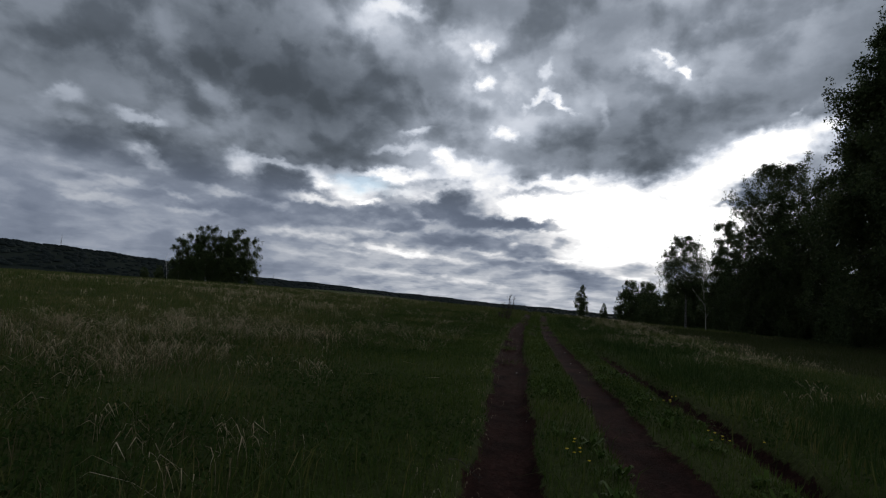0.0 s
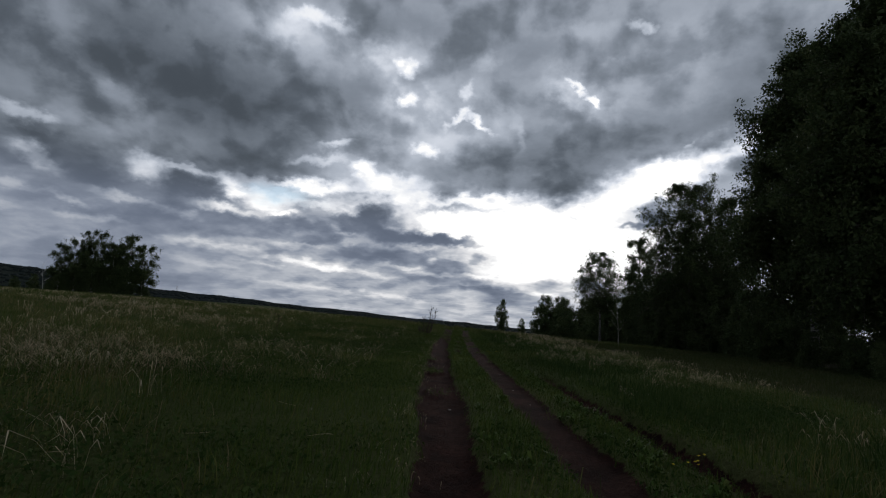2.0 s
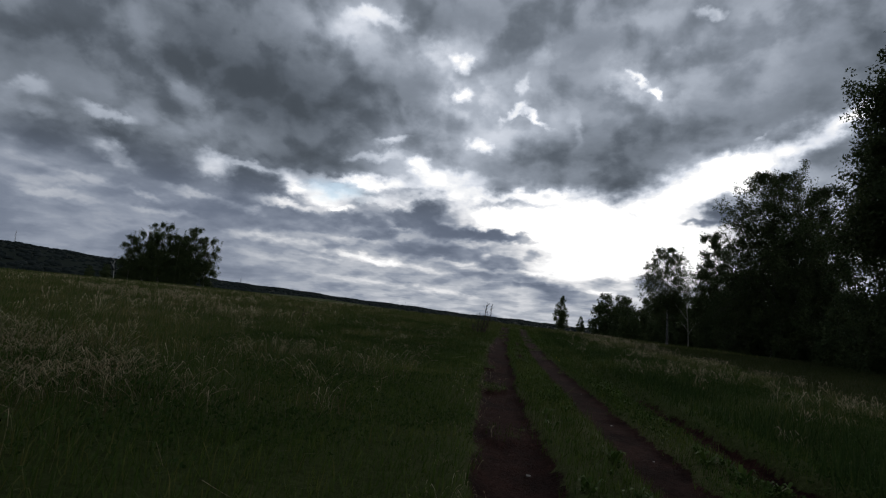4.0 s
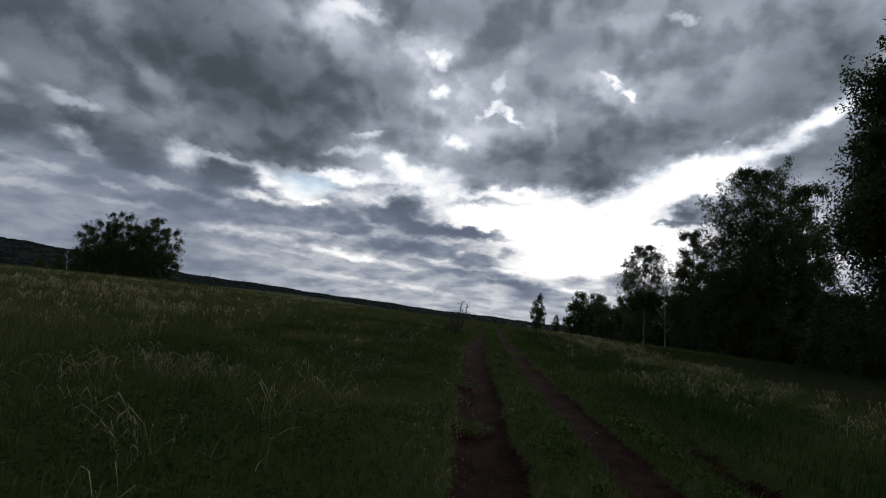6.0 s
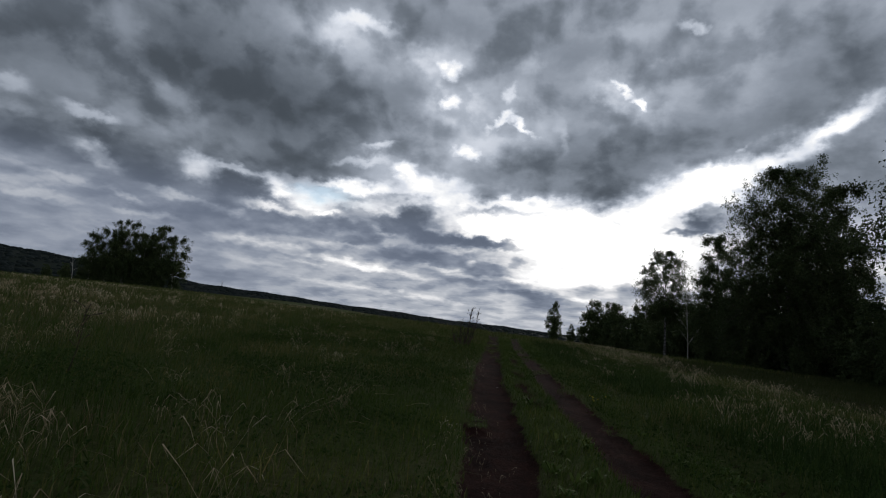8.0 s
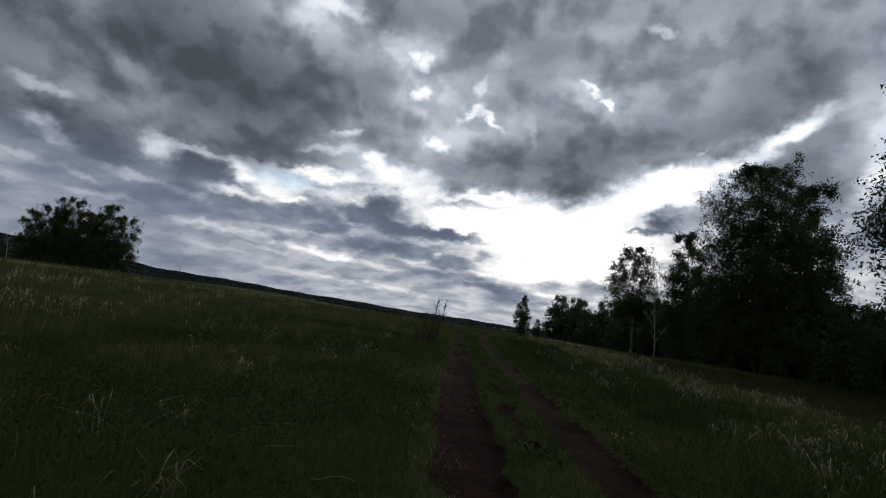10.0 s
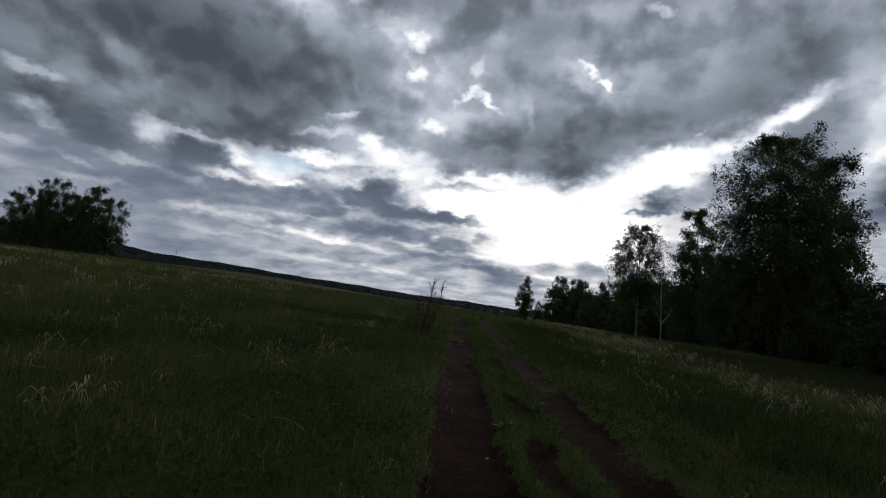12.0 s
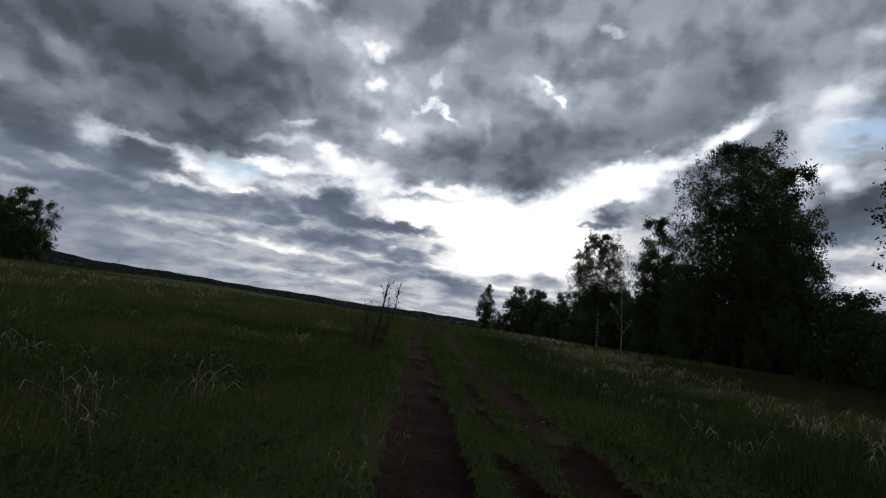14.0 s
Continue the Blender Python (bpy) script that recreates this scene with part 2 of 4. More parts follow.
cloud(-25.6, 6.0, 4.7, 0.5, 0.10, -6)
cloud(-4.2, 1.8, 9.7, 0.5, 0.12, -4)
cloud(-14.2, 2.5, 9.6, 0.5, 0.10, -3)
cloud(-16.1, 10.0, 2.6, 0.4, 0.22, 6)
cloud(-10.0, 10.9, 1.6, 0.7, 0.28, 5)
cloud(-43.3, 8.6, 6.3, 0.8, 0.06, -3)
cloud(-18.0, 4.3, 3.4, 0.4, 0.12, -7)
cloud(4.3, 4.6, 3.5, 0.4, 0.18, -8)

light = math_node(wt, "ADD", cloud_sum[0], cloud_sum[1])
for c in cloud_sum[2:]:
    light = math_node(wt, "ADD", light, c)
light = math_node(wt, "ADD", light, math_node(wt, "ADD", map_node(wt, el, 0.3, 8.0, 0.585, 0.585), map_node(wt, el, 8.0, 16.0, 0.0, -0.11)))
light = math_node(wt, "ADD", light, math_node(wt, "MULTIPLY", map_node(wt, az, -38.0, -8.0, -0.14, 0.0), map_node(wt, el, 10.0, 18.0, 1.0, 0.38)))

# thinner cloud to the sunward side; unseen sky overhead lightened to brighten the ground
light = math_node(wt, "ADD", light, math_node(wt, "ADD", map_node(wt, az, -10.0, 25.0, 0.0, 0.05), map_node(wt, el, 32.0, 60.0, 0.0, 0.05)))


def heaps(vector, scale, round_off):
    """Thickness of the cloud deck: soft billows broken up into round heaps."""
    soft = noise_node(wt, vector, scale, 5.0, 0.52, 0.2).outputs["Fac"]
    bend = wt.nodes.new("ShaderNodeVectorMath")
    bend.operation = "MULTIPLY_ADD"
    link(wt, noise_node(wt, vector, scale * 2.2, 4.0, 0.6).outputs["Color"], bend.inputs[0])
    bend.inputs[1].default_value = (0.55 / scale, 0.55 / scale, 0)
    link(wt, vector, bend.inputs[2])
    puff = wt.nodes.new("ShaderNodeTexVoronoi")
    puff.feature = "SMOOTH_F1"
    puff.inputs["Scale"].default_value = scale * 1.9
    puff.inputs["Smoothness"].default_value = 0.6
    puff.inputs["Detail"].default_value = 1.0
    puff.inputs["Roughness"].default_value = 0.4
    link(wt, bend.outputs[0], puff.inputs["Vector"])
    return math_node(wt, "SUBTRACT", soft, math_node(wt, "MULTIPLY", math_node(wt, "SUBTRACT", puff.outputs["Distance"], 0.48), round_off))


# the side of each heap that is turned to the sun is lighter
lit = vec_node(wt, map_node(wt, az, SUN_AZ - 25, SUN_AZ + 25, 0.05, -0.05, False), map_node(wt, el, SUN_EL - 6, SUN_EL + 8, 0.09, -0.09, False))
toward = wt.nodes.new("ShaderNodeVectorMath")
link(wt, deck, toward.inputs[0])
link(wt, lit, toward.inputs[1])
wide = map_node(wt, el, 8.0, 15.0, 0.0, 1.0)


def relief(scale, round_off, body, rim, band=0.14, long=1.0):
    views = []
    for v in (deck, toward.outputs[0]):
        n = wt.nodes.new("ShaderNodeVectorMath")
        n.operation = "MULTIPLY"
        n.inputs[1].default_value = (1.0 / long, 1.0, 1.0)
        link(wt, v, n.inputs[0])
        views.append(heaps(n.outputs[0], scale, round_off))
    a, b = views
    return a, math_node(wt, "ADD", map_node(wt, a, 0.5 - band, 0.5 + band, body, -body), math_node(wt, "MULTIPLY", math_node(wt, "SUBTRACT", a, b), rim))


_, high_form = relief(0.95, 0.22, 0.085, 0.05)
_, low_form = relief(1.6, 0.18, 0.070, 0.22, 0.12, 1.4)
small, small_form = relief(3.4, 0.14, 0.060, 0.14, 0.10, 1.7)
light = math_node(wt, "ADD", light, math_node(wt, "MULTIPLY", high_form, map_node(wt, el, 6.0, 16.0, 0.5, 1.0)))
light = math_node(wt, "ADD", light, math_node(wt, "MULTIPLY", low_form, map_node(wt, el, 9.0, 17.0, 1.0, 0.12)))
light = math_node(wt, "ADD", light, math_node(wt, "MULTIPLY", small_form, math_node(wt, "MULTIPLY", map_node(wt, el, 5.0, 17.0, 1.0, 0.16), map_node(wt, az, -28.0, -8.0, 0.40, 1.0))))
fine = noise_node(wt, deck, 9.0, 4.0, 0.6, 0.2).outputs["Fac"]
light = math_node(wt, "ADD", light, math_node(wt, "MULTIPLY", math_node(wt, "SUBTRACT", fine, 0.5), map_node(wt, el, 8.0, 18.0, 0.05, 0.02)))
high_col = ramp_node(wt, light, [
    (0.0, (0.043, 0.053, 0.066)), (0.25, (0.067, 0.081, 0.099)), (0.35, (0.099, 0.118, 0.145)), (0.45, (0.160, 0.186, 0.224)),
    (0.55, (0.239, 0.272, 0.326)), (0.70, (0.424, 0.468, 0.543)), (0.85, (0.720, 0.760, 0.840)), (1.0, (1.000, 1.000, 1.000))])
low_col = ramp_node(wt, light, [
    (0.0, (0.112, 0.136, 0.188)), (0.25, (0.132, 0.159, 0.216)), (0.35, (0.158, 0.187, 0.248)), (0.45, (0.200, 0.232, 0.298)),
    (0.55, (0.272, 0.306, 0.376)), (0.70, (0.455, 0.482, 0.535)), (0.85, (0.765, 0.768, 0.79)), (1.0, (1.0, 1.0, 1.0))])
cloud_col = mix_col(wt, wide, low_col, high_col)
glow = map_node(wt, light, 0.95, 1.6, 1.0, 1.7, False)
bright = wt.nodes.new("ShaderNodeVectorMath")
bright.operation = "SCALE"
link(wt, cloud_col, bright.inputs[0])
link(wt, glow, bright.inputs["Scale"])
# clear sky in two small holes
holes = []
cloud(-16.9, 11.8, 5.5, 1.6, 0.75, -4, holes)
cloud(45.0, 18.8, 5.0, 2.8, 1.0, 8, holes)
hole = math_node(wt, "MULTIPLY", math_node(wt, "ADD", holes[0], holes[1]), map_node(wt, small, 0.36, 0.68, 1.0, 0.1))
clear = wt.nodes.new("ShaderNodeTexSky")
clear.sky_type = "NISHITA"
clear.sun_disc = False
clear.sun_elevation, clear.sun_rotation = radians(SUN_EL), radians(SUN_AZ)
blue = wt.nodes.new("ShaderNodeVectorMath")
blue.operation = "MULTIPLY"
blue.inputs[1].default_value = (0.108, 0.124, 0.148)
link(wt, clear.outputs[0], blue.inputs[0])
mix = wt.nodes.new("ShaderNodeMix")
mix.data_type = "RGBA"
link(wt, hole, mix.inputs["Factor"])
link(wt, bright.outputs[0], mix.inputs["A"])
link(wt, blue.outputs[0], mix.inputs["B"])
back = wt.nodes.new("ShaderNodeBackground")
link(wt, mix.outputs["Result"], back.inputs[0])
wout = wt.nodes.new("ShaderNodeOutputWorld")
link(wt, back.outputs[0], wout.inputs[0])

sun = new("sun", bpy.data.lights.new("sun", "SUN"))
sun.data.energy, sun.data.angle, sun.data.color = 0.5, radians(20), (1.0, 0.95, 0.88)
sd = Vector((math.sin(radians(SUN_AZ)) * math.cos(radians(SUN_EL)), math.cos(radians(SUN_AZ)) * math.cos(radians(SUN_EL)), math.sin(radians(SUN_EL))))
sun.matrix_world = look(sd * 50, (0, 0, 0))


# ---------------------------------------------------------------- materials
def material(name, rough=0.85, spec=0.3):
    m = bpy.data.materials.new(name)
    m.use_nodes = True
    t = m.node_tree
    b = t.nodes["Principled BSDF"]
    b.inputs["Roughness"].default_value = rough
    b.inputs["Specular IOR Level"].default_value = spec
    return m, t, b


def object_coord(t):
    return t.nodes.new("ShaderNodeTexCoord").outputs["Object"]


def position(t):
    return t.nodes.new("ShaderNodeNewGeometry").outputs["Position"]


def bump(t, b, height, strength, distance):
    n = t.nodes.new("ShaderNodeBump")
    n.inputs["Strength"].default_value = strength
    n.inputs["Distance"].default_value = distance
    link(t, height, n.inputs["Height"])
    link(t, n.outputs[0], b.inputs["Normal"])


def ground_material():
    m, t, b = material("meadow_soil", 1.0, 0.03)
    p = position(t)
    big = noise_node(t, p, 0.35, 5, 0.6).outputs["Fac"]
    small = noise_node(t, p, 14.0, 5, 0.65).outputs["Fac"]
    wet = ramp_node(t, noise_node(t, p, 1.3, 5, 0.6).outputs["Fac"], [(0.38, (0.42, 0.40, 0.42)), (0.62, (1.0, 1.0, 1.0))])
    soil = t.nodes.new("ShaderNodeMix")
    soil.data_type = "RGBA"
    soil.blend_type = "MULTIPLY"
    soil.inputs["Factor"].default_value = 1.0
    link(t, ramp_node(t, small, [(0.25, (0.016, 0.0068, 0.0056)), (0.5, (0.037, 0.0155, 0.0120)), (0.8, (0.080, 0.036, 0.027))]), soil.inputs["A"])
    link(t, wet, soil.inputs["B"])
    turf_mix = noise_node(t, p, 0.09, 6, 0.6).outputs["Fac"]
    turf = ramp_node(t, turf_mix, [(0.3, (0.054, 0.080, 0.021)), (0.5, (0.078, 0.094, 0.030)), (0.68, (0.130, 0.117, 0.053))])
    turf2 = ramp_node(t, small, [(0.3, (0.45, 0.45, 0.45)), (0.7, (1.0, 1.0, 1.0))])
    tm = t.nodes.new("ShaderNodeMix")
    tm.data_type = "RGBA"
    tm.blend_type = "MULTIPLY"
    tm.inputs["Factor"].default_value = 1.0
    link(t, turf, tm.inputs["A"])
    link(t, turf2, tm.inputs["B"])
    away = t.nodes.new("ShaderNodeVectorMath")
    away.operation = "LENGTH"
    link(t, p, away.inputs[0])
    turf_all = mix_col(t, map_node(t, away.outputs["Value"], 500.0, 800.0), tm.outputs["Result"], (0.018, 0.024, 0.018))
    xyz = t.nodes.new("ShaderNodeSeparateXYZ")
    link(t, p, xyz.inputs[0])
    # brown litter tone that also paints the grove's shade onto the turf
    litter_shade = math_node(t, "ADD", xyz.outputs[0], math_node(t, "MULTIPLY", math_node(t, "SUBTRACT", big, 0.5), 16.0))
    litter_shade = math_node(t, "MULTIPLY", map_node(t, litter_shade, 11.0, 20.0), map_node(t, xyz.outputs[1], 110.0, 160.0, 1.0, 0.0))
    turf_all = mix_col(t, litter_shade, turf_all, ramp_node(t, small, [(0.3, (0.020, 0.022, 0.010)), (0.7, (0.046, 0.042, 0.020))]))
    attr = t.nodes.new("ShaderNodeAttribute")
    attr.attribute_name = "bare"
    edge = math_node(t, "ADD", attr.outputs["Fac"], math_node(t, "MULTIPLY", math_node(t, "SUBTRACT", noise_node(t, p, 4.0, 6, 0.72).outputs["Fac"], 0.5), 1.7))
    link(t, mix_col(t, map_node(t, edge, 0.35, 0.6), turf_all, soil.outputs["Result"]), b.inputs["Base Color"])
    bump(t, b, noise_node(t, p, 22.0, 6, 0.7).outputs["Fac"], 1.0, 0.06)
    return m


def blade_material(name, stops, rough=0.6, through=0.25):
    """Grass or leaves: colour varies from blade to blade and along the field."""
    m, t, b = material(name, rough, 0.06)
    rnd = t.nodes.new("ShaderNodeNewGeometry").outputs["Random Per Island"]
    p = position(t)
    patch = noise_node(t, p, 0.33, 4, 0.62).outputs["Fac"]
    tuft = noise_node(t, p, 2.3, 3, 0.6).outputs["Fac"]
    f = math_node(t, "ADD", math_node(t, "MULTIPLY", rnd, 0.55), math_node(t, "MULTIPLY", math_node(t, "SUBTRACT", patch, 0.36), 1.35))
    f = math_node(t, "ADD", f, math_node(t, "MULTIPLY", math_node(t, "SUBTRACT", tuft, 0.5), 0.55))
    col = ramp_node(t, f, stops)
    link(t, col, b.inputs["Base Color"])
    if through:
        tr = t.nodes.new("ShaderNodeBsdfTranslucent")
        link(t, col, tr.inputs[0])
        mx = t.nodes.new("ShaderNodeMixShader")
        mx.inputs[0].default_value = through
        link(t, b.outputs[0], mx.inputs[1])
        link(t, tr.outputs[0], mx.inputs[2])
        link(t, mx.outputs[0], t.nodes["Material Output"].inputs[0])
    return m


def bark_material(name, pale, dark, amount):
    m, t, b = material(name, 0.9, 0.2)
    o = object_coord(t)
    sq = t.nodes.new("ShaderNodeMapping")
    sq.inputs["Scale"].default_value = (1, 1, 4)
    link(t, o, sq.inputs[0])
    n = noise_node(t, sq.outputs[0], 1.6, 5, 0.65).outputs["Fac"]
    k = noise_node(t, o, 9.0, 4, 0.6).outputs["Fac"]
    base = mix_col(t, map_node(t, n, amount - 0.05, amount + 0.06), dark, pale)
    link(t, mix_col(t, math_node(t, "MULTIPLY", k, 0.4), base, dark), b.inputs["Base Color"])
    bump(t, b, n, 0.5, 0.03)
    return m


MAT_GROUND = ground_material()
MAT_GRASS = blade_material("meadow_grass", [(0.05, (0.028, 0.054, 0.010)), (0.50, (0.054, 0.084, 0.018)), (0.74, (0.112, 0.112, 0.033)), (1.0, (0.25, 0.19, 0.08))])
MAT_HAY = blade_material("faded_hay", [(0.05, (0.085, 0.070, 0.034)), (0.5, (0.150, 0.118, 0.062)), (0.95, (0.26, 0.205, 0.12))])
MAT_MEADOW = blade_material("open_meadow_grass", [(0.05, (0.046, 0.075, 0.015)), (0.45, (0.076, 0.099, 0.025)), (0.70, (0.135, 0.125, 0.048)), (1.0, (0.26, 0.21, 0.10))])
# olive grass by the grove, with the trees' shade put into its colour
MAT_GROVE_SHADE = blade_material("grove_shade_grass", [(0.05, (0.028, 0.042, 0.012)), (0.5, (0.044, 0.056, 0.018)), (0.95, (0.090, 0.080, 0.034))])
MAT_TURF = blade_material("short_green_grass", [(0.05, (0.034, 0.060, 0.012)), (0.5, (0.062, 0.096, 0.020)), (0.95, (0.125, 0.138, 0.032))])
MAT_DRY = blade_material("dry_grass", [(0.05, (0.25, 0.190, 0.108)), (0.5, (0.39, 0.315, 0.20)), (0.95, (0.57, 0.485, 0.35))])
MAT_WEED = blade_material("rank_weed_leaf", [(0.1, (0.022, 0.042, 0.011)), (0.6, (0.038, 0.066, 0.017)), (0.95, (0.074, 0.092, 0.028))], 0.9)
MAT_BROAD = blade_material("broad_weed_leaf", [(0.1, (0.034, 0.062, 0.012)), (0.6, (0.060, 0.096, 0.019)), (0.95, (0.120, 0.132, 0.032))], 0.7)
MAT_LEAF = blade_material("birch_leaf", [(0.1, (0.040, 0.058, 0.023)), (0.55, (0.064, 0.088, 0.034)), (0.95, (0.110, 0.125, 0.050))], 0.55, 0.22)
# the bluish cast of distance haze is mixed into these leaf colours
MAT_FAR = blade_material("hazed_forest_leaf", [(0.1, (0.016, 0.021, 0.020)), (0.9, (0.020, 0.027, 0.024))], 0.9, 0.0)
MAT_BIRCH = bark_material("birch_bark", (0.33, 0.315, 0.29), (0.035, 0.032, 0.029), 0.52)
MAT_WHITE = bark_material("white_birch_bark", (0.58, 0.56, 0.52), (0.06, 0.055, 0.05), 0.47)
MAT_BARK = bark_material("grey_bark", (0.15, 0.125, 0.105), (0.045, 0.038, 0.032), 0.5)
MAT_DEAD = bark_material("bleached_dead_wood", (0.62, 0.59, 0.54), (0.24, 0.21, 0.18), 0.44)
MAT_TWIG = bark_material("brown_twig", (0.085, 0.055, 0.042), (0.03, 0.021, 0.018), 0.5)
MAT_YELLOW = blade_material("yellow_petal", [(0.1, (0.62, 0.42, 0.02)), (0.9, (0.80, 0.62, 0.05))], 0.6, 0.1)
MAT_METAL = material("grey_steel", 0.5, 0.5)[0]


# ---------------------------------------------------------------- the lie of the land
RUT_Y = np.array([-40.0, 5, 9, 19, 27, 30, 33, 38.5, 48, 64, 90, 140, 400])
RUT_L = np.array([0.30, 0.31, 0.32, 0.36, 0.60, 0.64, 0.78, 1.15, 1.65, 2.5, 3.7, 6.0, 17])
RUT_R = np.array([1.86, 1.90, 1.98, 2.22, 2.34, 2.40, 2.54, 2.78, 3.20, 4.3, 5.5, 7.8, 19])
RUT_T = np.array([3.4, 3.45, 3.55, 3.65, 3.8, 3.95, 4.1, 4.5, 5.0, 5.9, 7.1, 9.4, 21])
CREST_AZ = [-180, -70, -48, -37, -28, -22, -13, 0, 11, 25, 60, 180]
CREST_EL = [1.2, 3.2, 2.85, 2.15, 1.05, 0.70, 0.15, -0.55, -0.95, -1.0, -0.7, 1.2]


def step(a, b, v):
    s = np.clip((v - a) / (b - a), 0, 1)
    return s * s * (3 - 2 * s)


def ripple(x, y, s):
    return (np.sin(x * s + 1.3 * np.sin(y * s * 0.7)) + np.sin(y * s * 1.31 + 1.7 * np.sin(x * s * 0.83)) + np.sin((x - y) * s * 0.57 + 2.1)) / 3


def rut_wear(x, y):
    """How bare and how deep the ground is: three wheel ruts, the third one half grown over."""
    l, r, o = np.interp(y, RUT_Y, RUT_L), np.interp(y, RUT_Y, RUT_R), np.interp(y, RUT_Y, RUT_T)
    wob = 0.05 * ripple(x * 0.2, y, 2.3) + 0.025 * ripple(x, y + 7, 6.1)
    near = np.exp(-np.maximum(y - 60, 0) / 40)
    a = np.exp(-(((x - l + wob) / (0.37 + 0.11 * step(9, 16, y) + 0.05 * ripple(y * 0.2, y, 1.1))) ** 6))
    b = np.exp(-(((x - r - wob) / (0.41 + 0.05 * ripple(y * 0.2 + 5, y, 1.4))) ** 6)) * (0.88 + 0.12 * np.clip(1.5 * ripple(y * 0.3, y, 0.9) + 0.5, 0, 1))
    c = np.exp(-(((x - o + wob) / (0.20 + 0.05 * ripple(y, y, 0.8))) ** 4)) * (0.9 - 0.6 * step(15, 24, y))
    # a worn patch of soil in the green strip further on
    d = np.exp(-(((x - l - 0.92 + 2 * wob) / 0.22) ** 4)) * step(23, 27, y) * (1 - step(40, 46, y)) * step(-0.55, 0.20, ripple(x + 2, y, 1.7))
    worn = 1 - 0.22 * step(24, 50, y)
    tufts = 1 - 0.55 * step(0.30, 0.65, ripple(x * 1.6 + 3, y * 0.8, 2.7)) * step(6, 22, y)
    return a * worn * tufts + 0.8 * d, b * near * worn * (0.4 + 0.6 * tufts), c * near


def land(x, y, ruts=True):
    """Height of the ground: a meadow that falls to one side, a shallow crest ahead, a valley and low wooded hills beyond."""
    x, y = np.asarray(x, float), np.asarray(y, float)
    z = np.where(x < 0, 2.6 * (1 - np.exp(np.minimum(x, 0) / 55)), -3.2 * (1 - np.exp(-np.maximum(x, 0) / 60)))
    z = z + 0.32 * step(15, 62, y) - 0.021 * np.clip(y - 68, 0, 130) * step(-80, -15, x)
    z = z - 0.010 * np.clip(x - 12, 0, 90) * np.clip((y - 50) / 40, 0, 3.2)
    z = z + 0.10 * ripple(x, y, 0.16) + 0.035 * ripple(x + 40, y, 0.9) * step(0.8, 2.5, np.abs(x - 1.3 - 0.02 * y))
    r = np.hypot(x, y - 15)
    z = z - 16 * step(212, 520, r)
    az_ = np.degrees(np.arctan2(x, y))
    crest = np.interp(az_, CREST_AZ, CREST_EL) + 0.04 * np.sin(az_ * 0.55) + 0.03 * np.sin(az_ * 1.7 + 1)
    top = 1.6 + 1500 * np.tan(np.radians(crest))
    k = step(560, 1500, r)
    z = z * (1 - k) + top * k
    z = z - 90 * step(1600, 3200, r)
    if ruts:
        a, b, c = rut_wear(x, y)
        z = z - 0.17 * a - 0.12 * b - 0.20 * c + (0.014 * ripple(x, y, 9.0) + 0.010 * ripple(x + 3, y, 23.0)) * (a + b + c)
        o = np.interp(y, RUT_Y, RUT_T)
        z = z + 0.13 * np.exp(-(((x - o - 0.55) / 0.42) ** 2)) * (1 - step(22, 34, y))
    return z


def grow(start, stop, first, factor):
    out, s, v = [], first, start
    while abs(v) < stop:
        s *= factor
        v += math.copysign(s, start) if start else s
        out.append(v)
    return out


def mesh_from(name, verts, faces, mats, attr=None, smooth=True, parent=None):
    """One mesh object from arrays: verts (n, 3), and faces (m, 3 or 4)."""
    me = bpy.data.meshes.new(name)
    verts, faces = np.asarray(verts, np.float32), np.asarray(faces, np.int32)
    n, k = faces.shape
    me.vertices.add(len(verts))
    me.vertices.foreach_set("co", verts.ravel())
    me.loops.add(n * k)
    me.loops.foreach_set("vertex_index", faces.ravel())
    me.polygons.add(n)
    me.polygons.foreach_set("loop_start", np.arange(0, n * k, k, dtype=np.int32))
    me.polygons.foreach_set("loop_total", np.full(n, k, np.int32))
    if smooth:
        me.polygons.foreach_set("use_smooth", np.ones(n, bool))
    if attr is not None:
        me.attributes.new("bare", "FLOAT", "POINT").data.foreach_set("value", np.asarray(attr, np.float32))
    me.update(calc_edges=True)
    for m in mats:
        me.materials.append(m)
    ob = new(name, me)
    if parent is not None:
        ob.parent = parent
    return ob


def part(name, verts, faces, mat, parent, label="", smooth=True):
    ob = mesh_from(name, verts, faces, [mat], None, smooth, parent)
    return tagged(ob, label=label) if label else ob


def build_ground():
    xs = np.arange(-0.8, 5.4, 0.06)
    xs = np.concatenate([sorted(grow(xs[0], 3600, 0.07, 1.12)), xs, grow(xs[-1], 3600, 0.07, 1.12)])
    ys = np.arange(-3.0, 58.0, 0.16)
    ys = np.concatenate([sorted(grow(ys[0], 3600, 0.22, 1.12)), ys, grow(ys[-1], 3600, 0.22, 1.10)])
    gx, gy = np.meshgrid(xs, ys)
    gz = land(gx, gy)
    a, b, c = rut_wear(gx, gy)
    nx, ny = len(xs), len(ys)
    i = np.arange(nx * ny).reshape(ny, nx)
    f = np.stack([i[:-1, :-1], i[:-1, 1:], i[1:, 1:], i[1:, :-1]], -1).reshape(-1, 4)
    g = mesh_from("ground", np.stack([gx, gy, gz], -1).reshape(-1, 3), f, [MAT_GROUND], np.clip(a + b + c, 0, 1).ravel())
    tagged(g, "sloping grass meadow with bare reddish-brown wheel ruts", "ground", "", "structure")


build_ground()


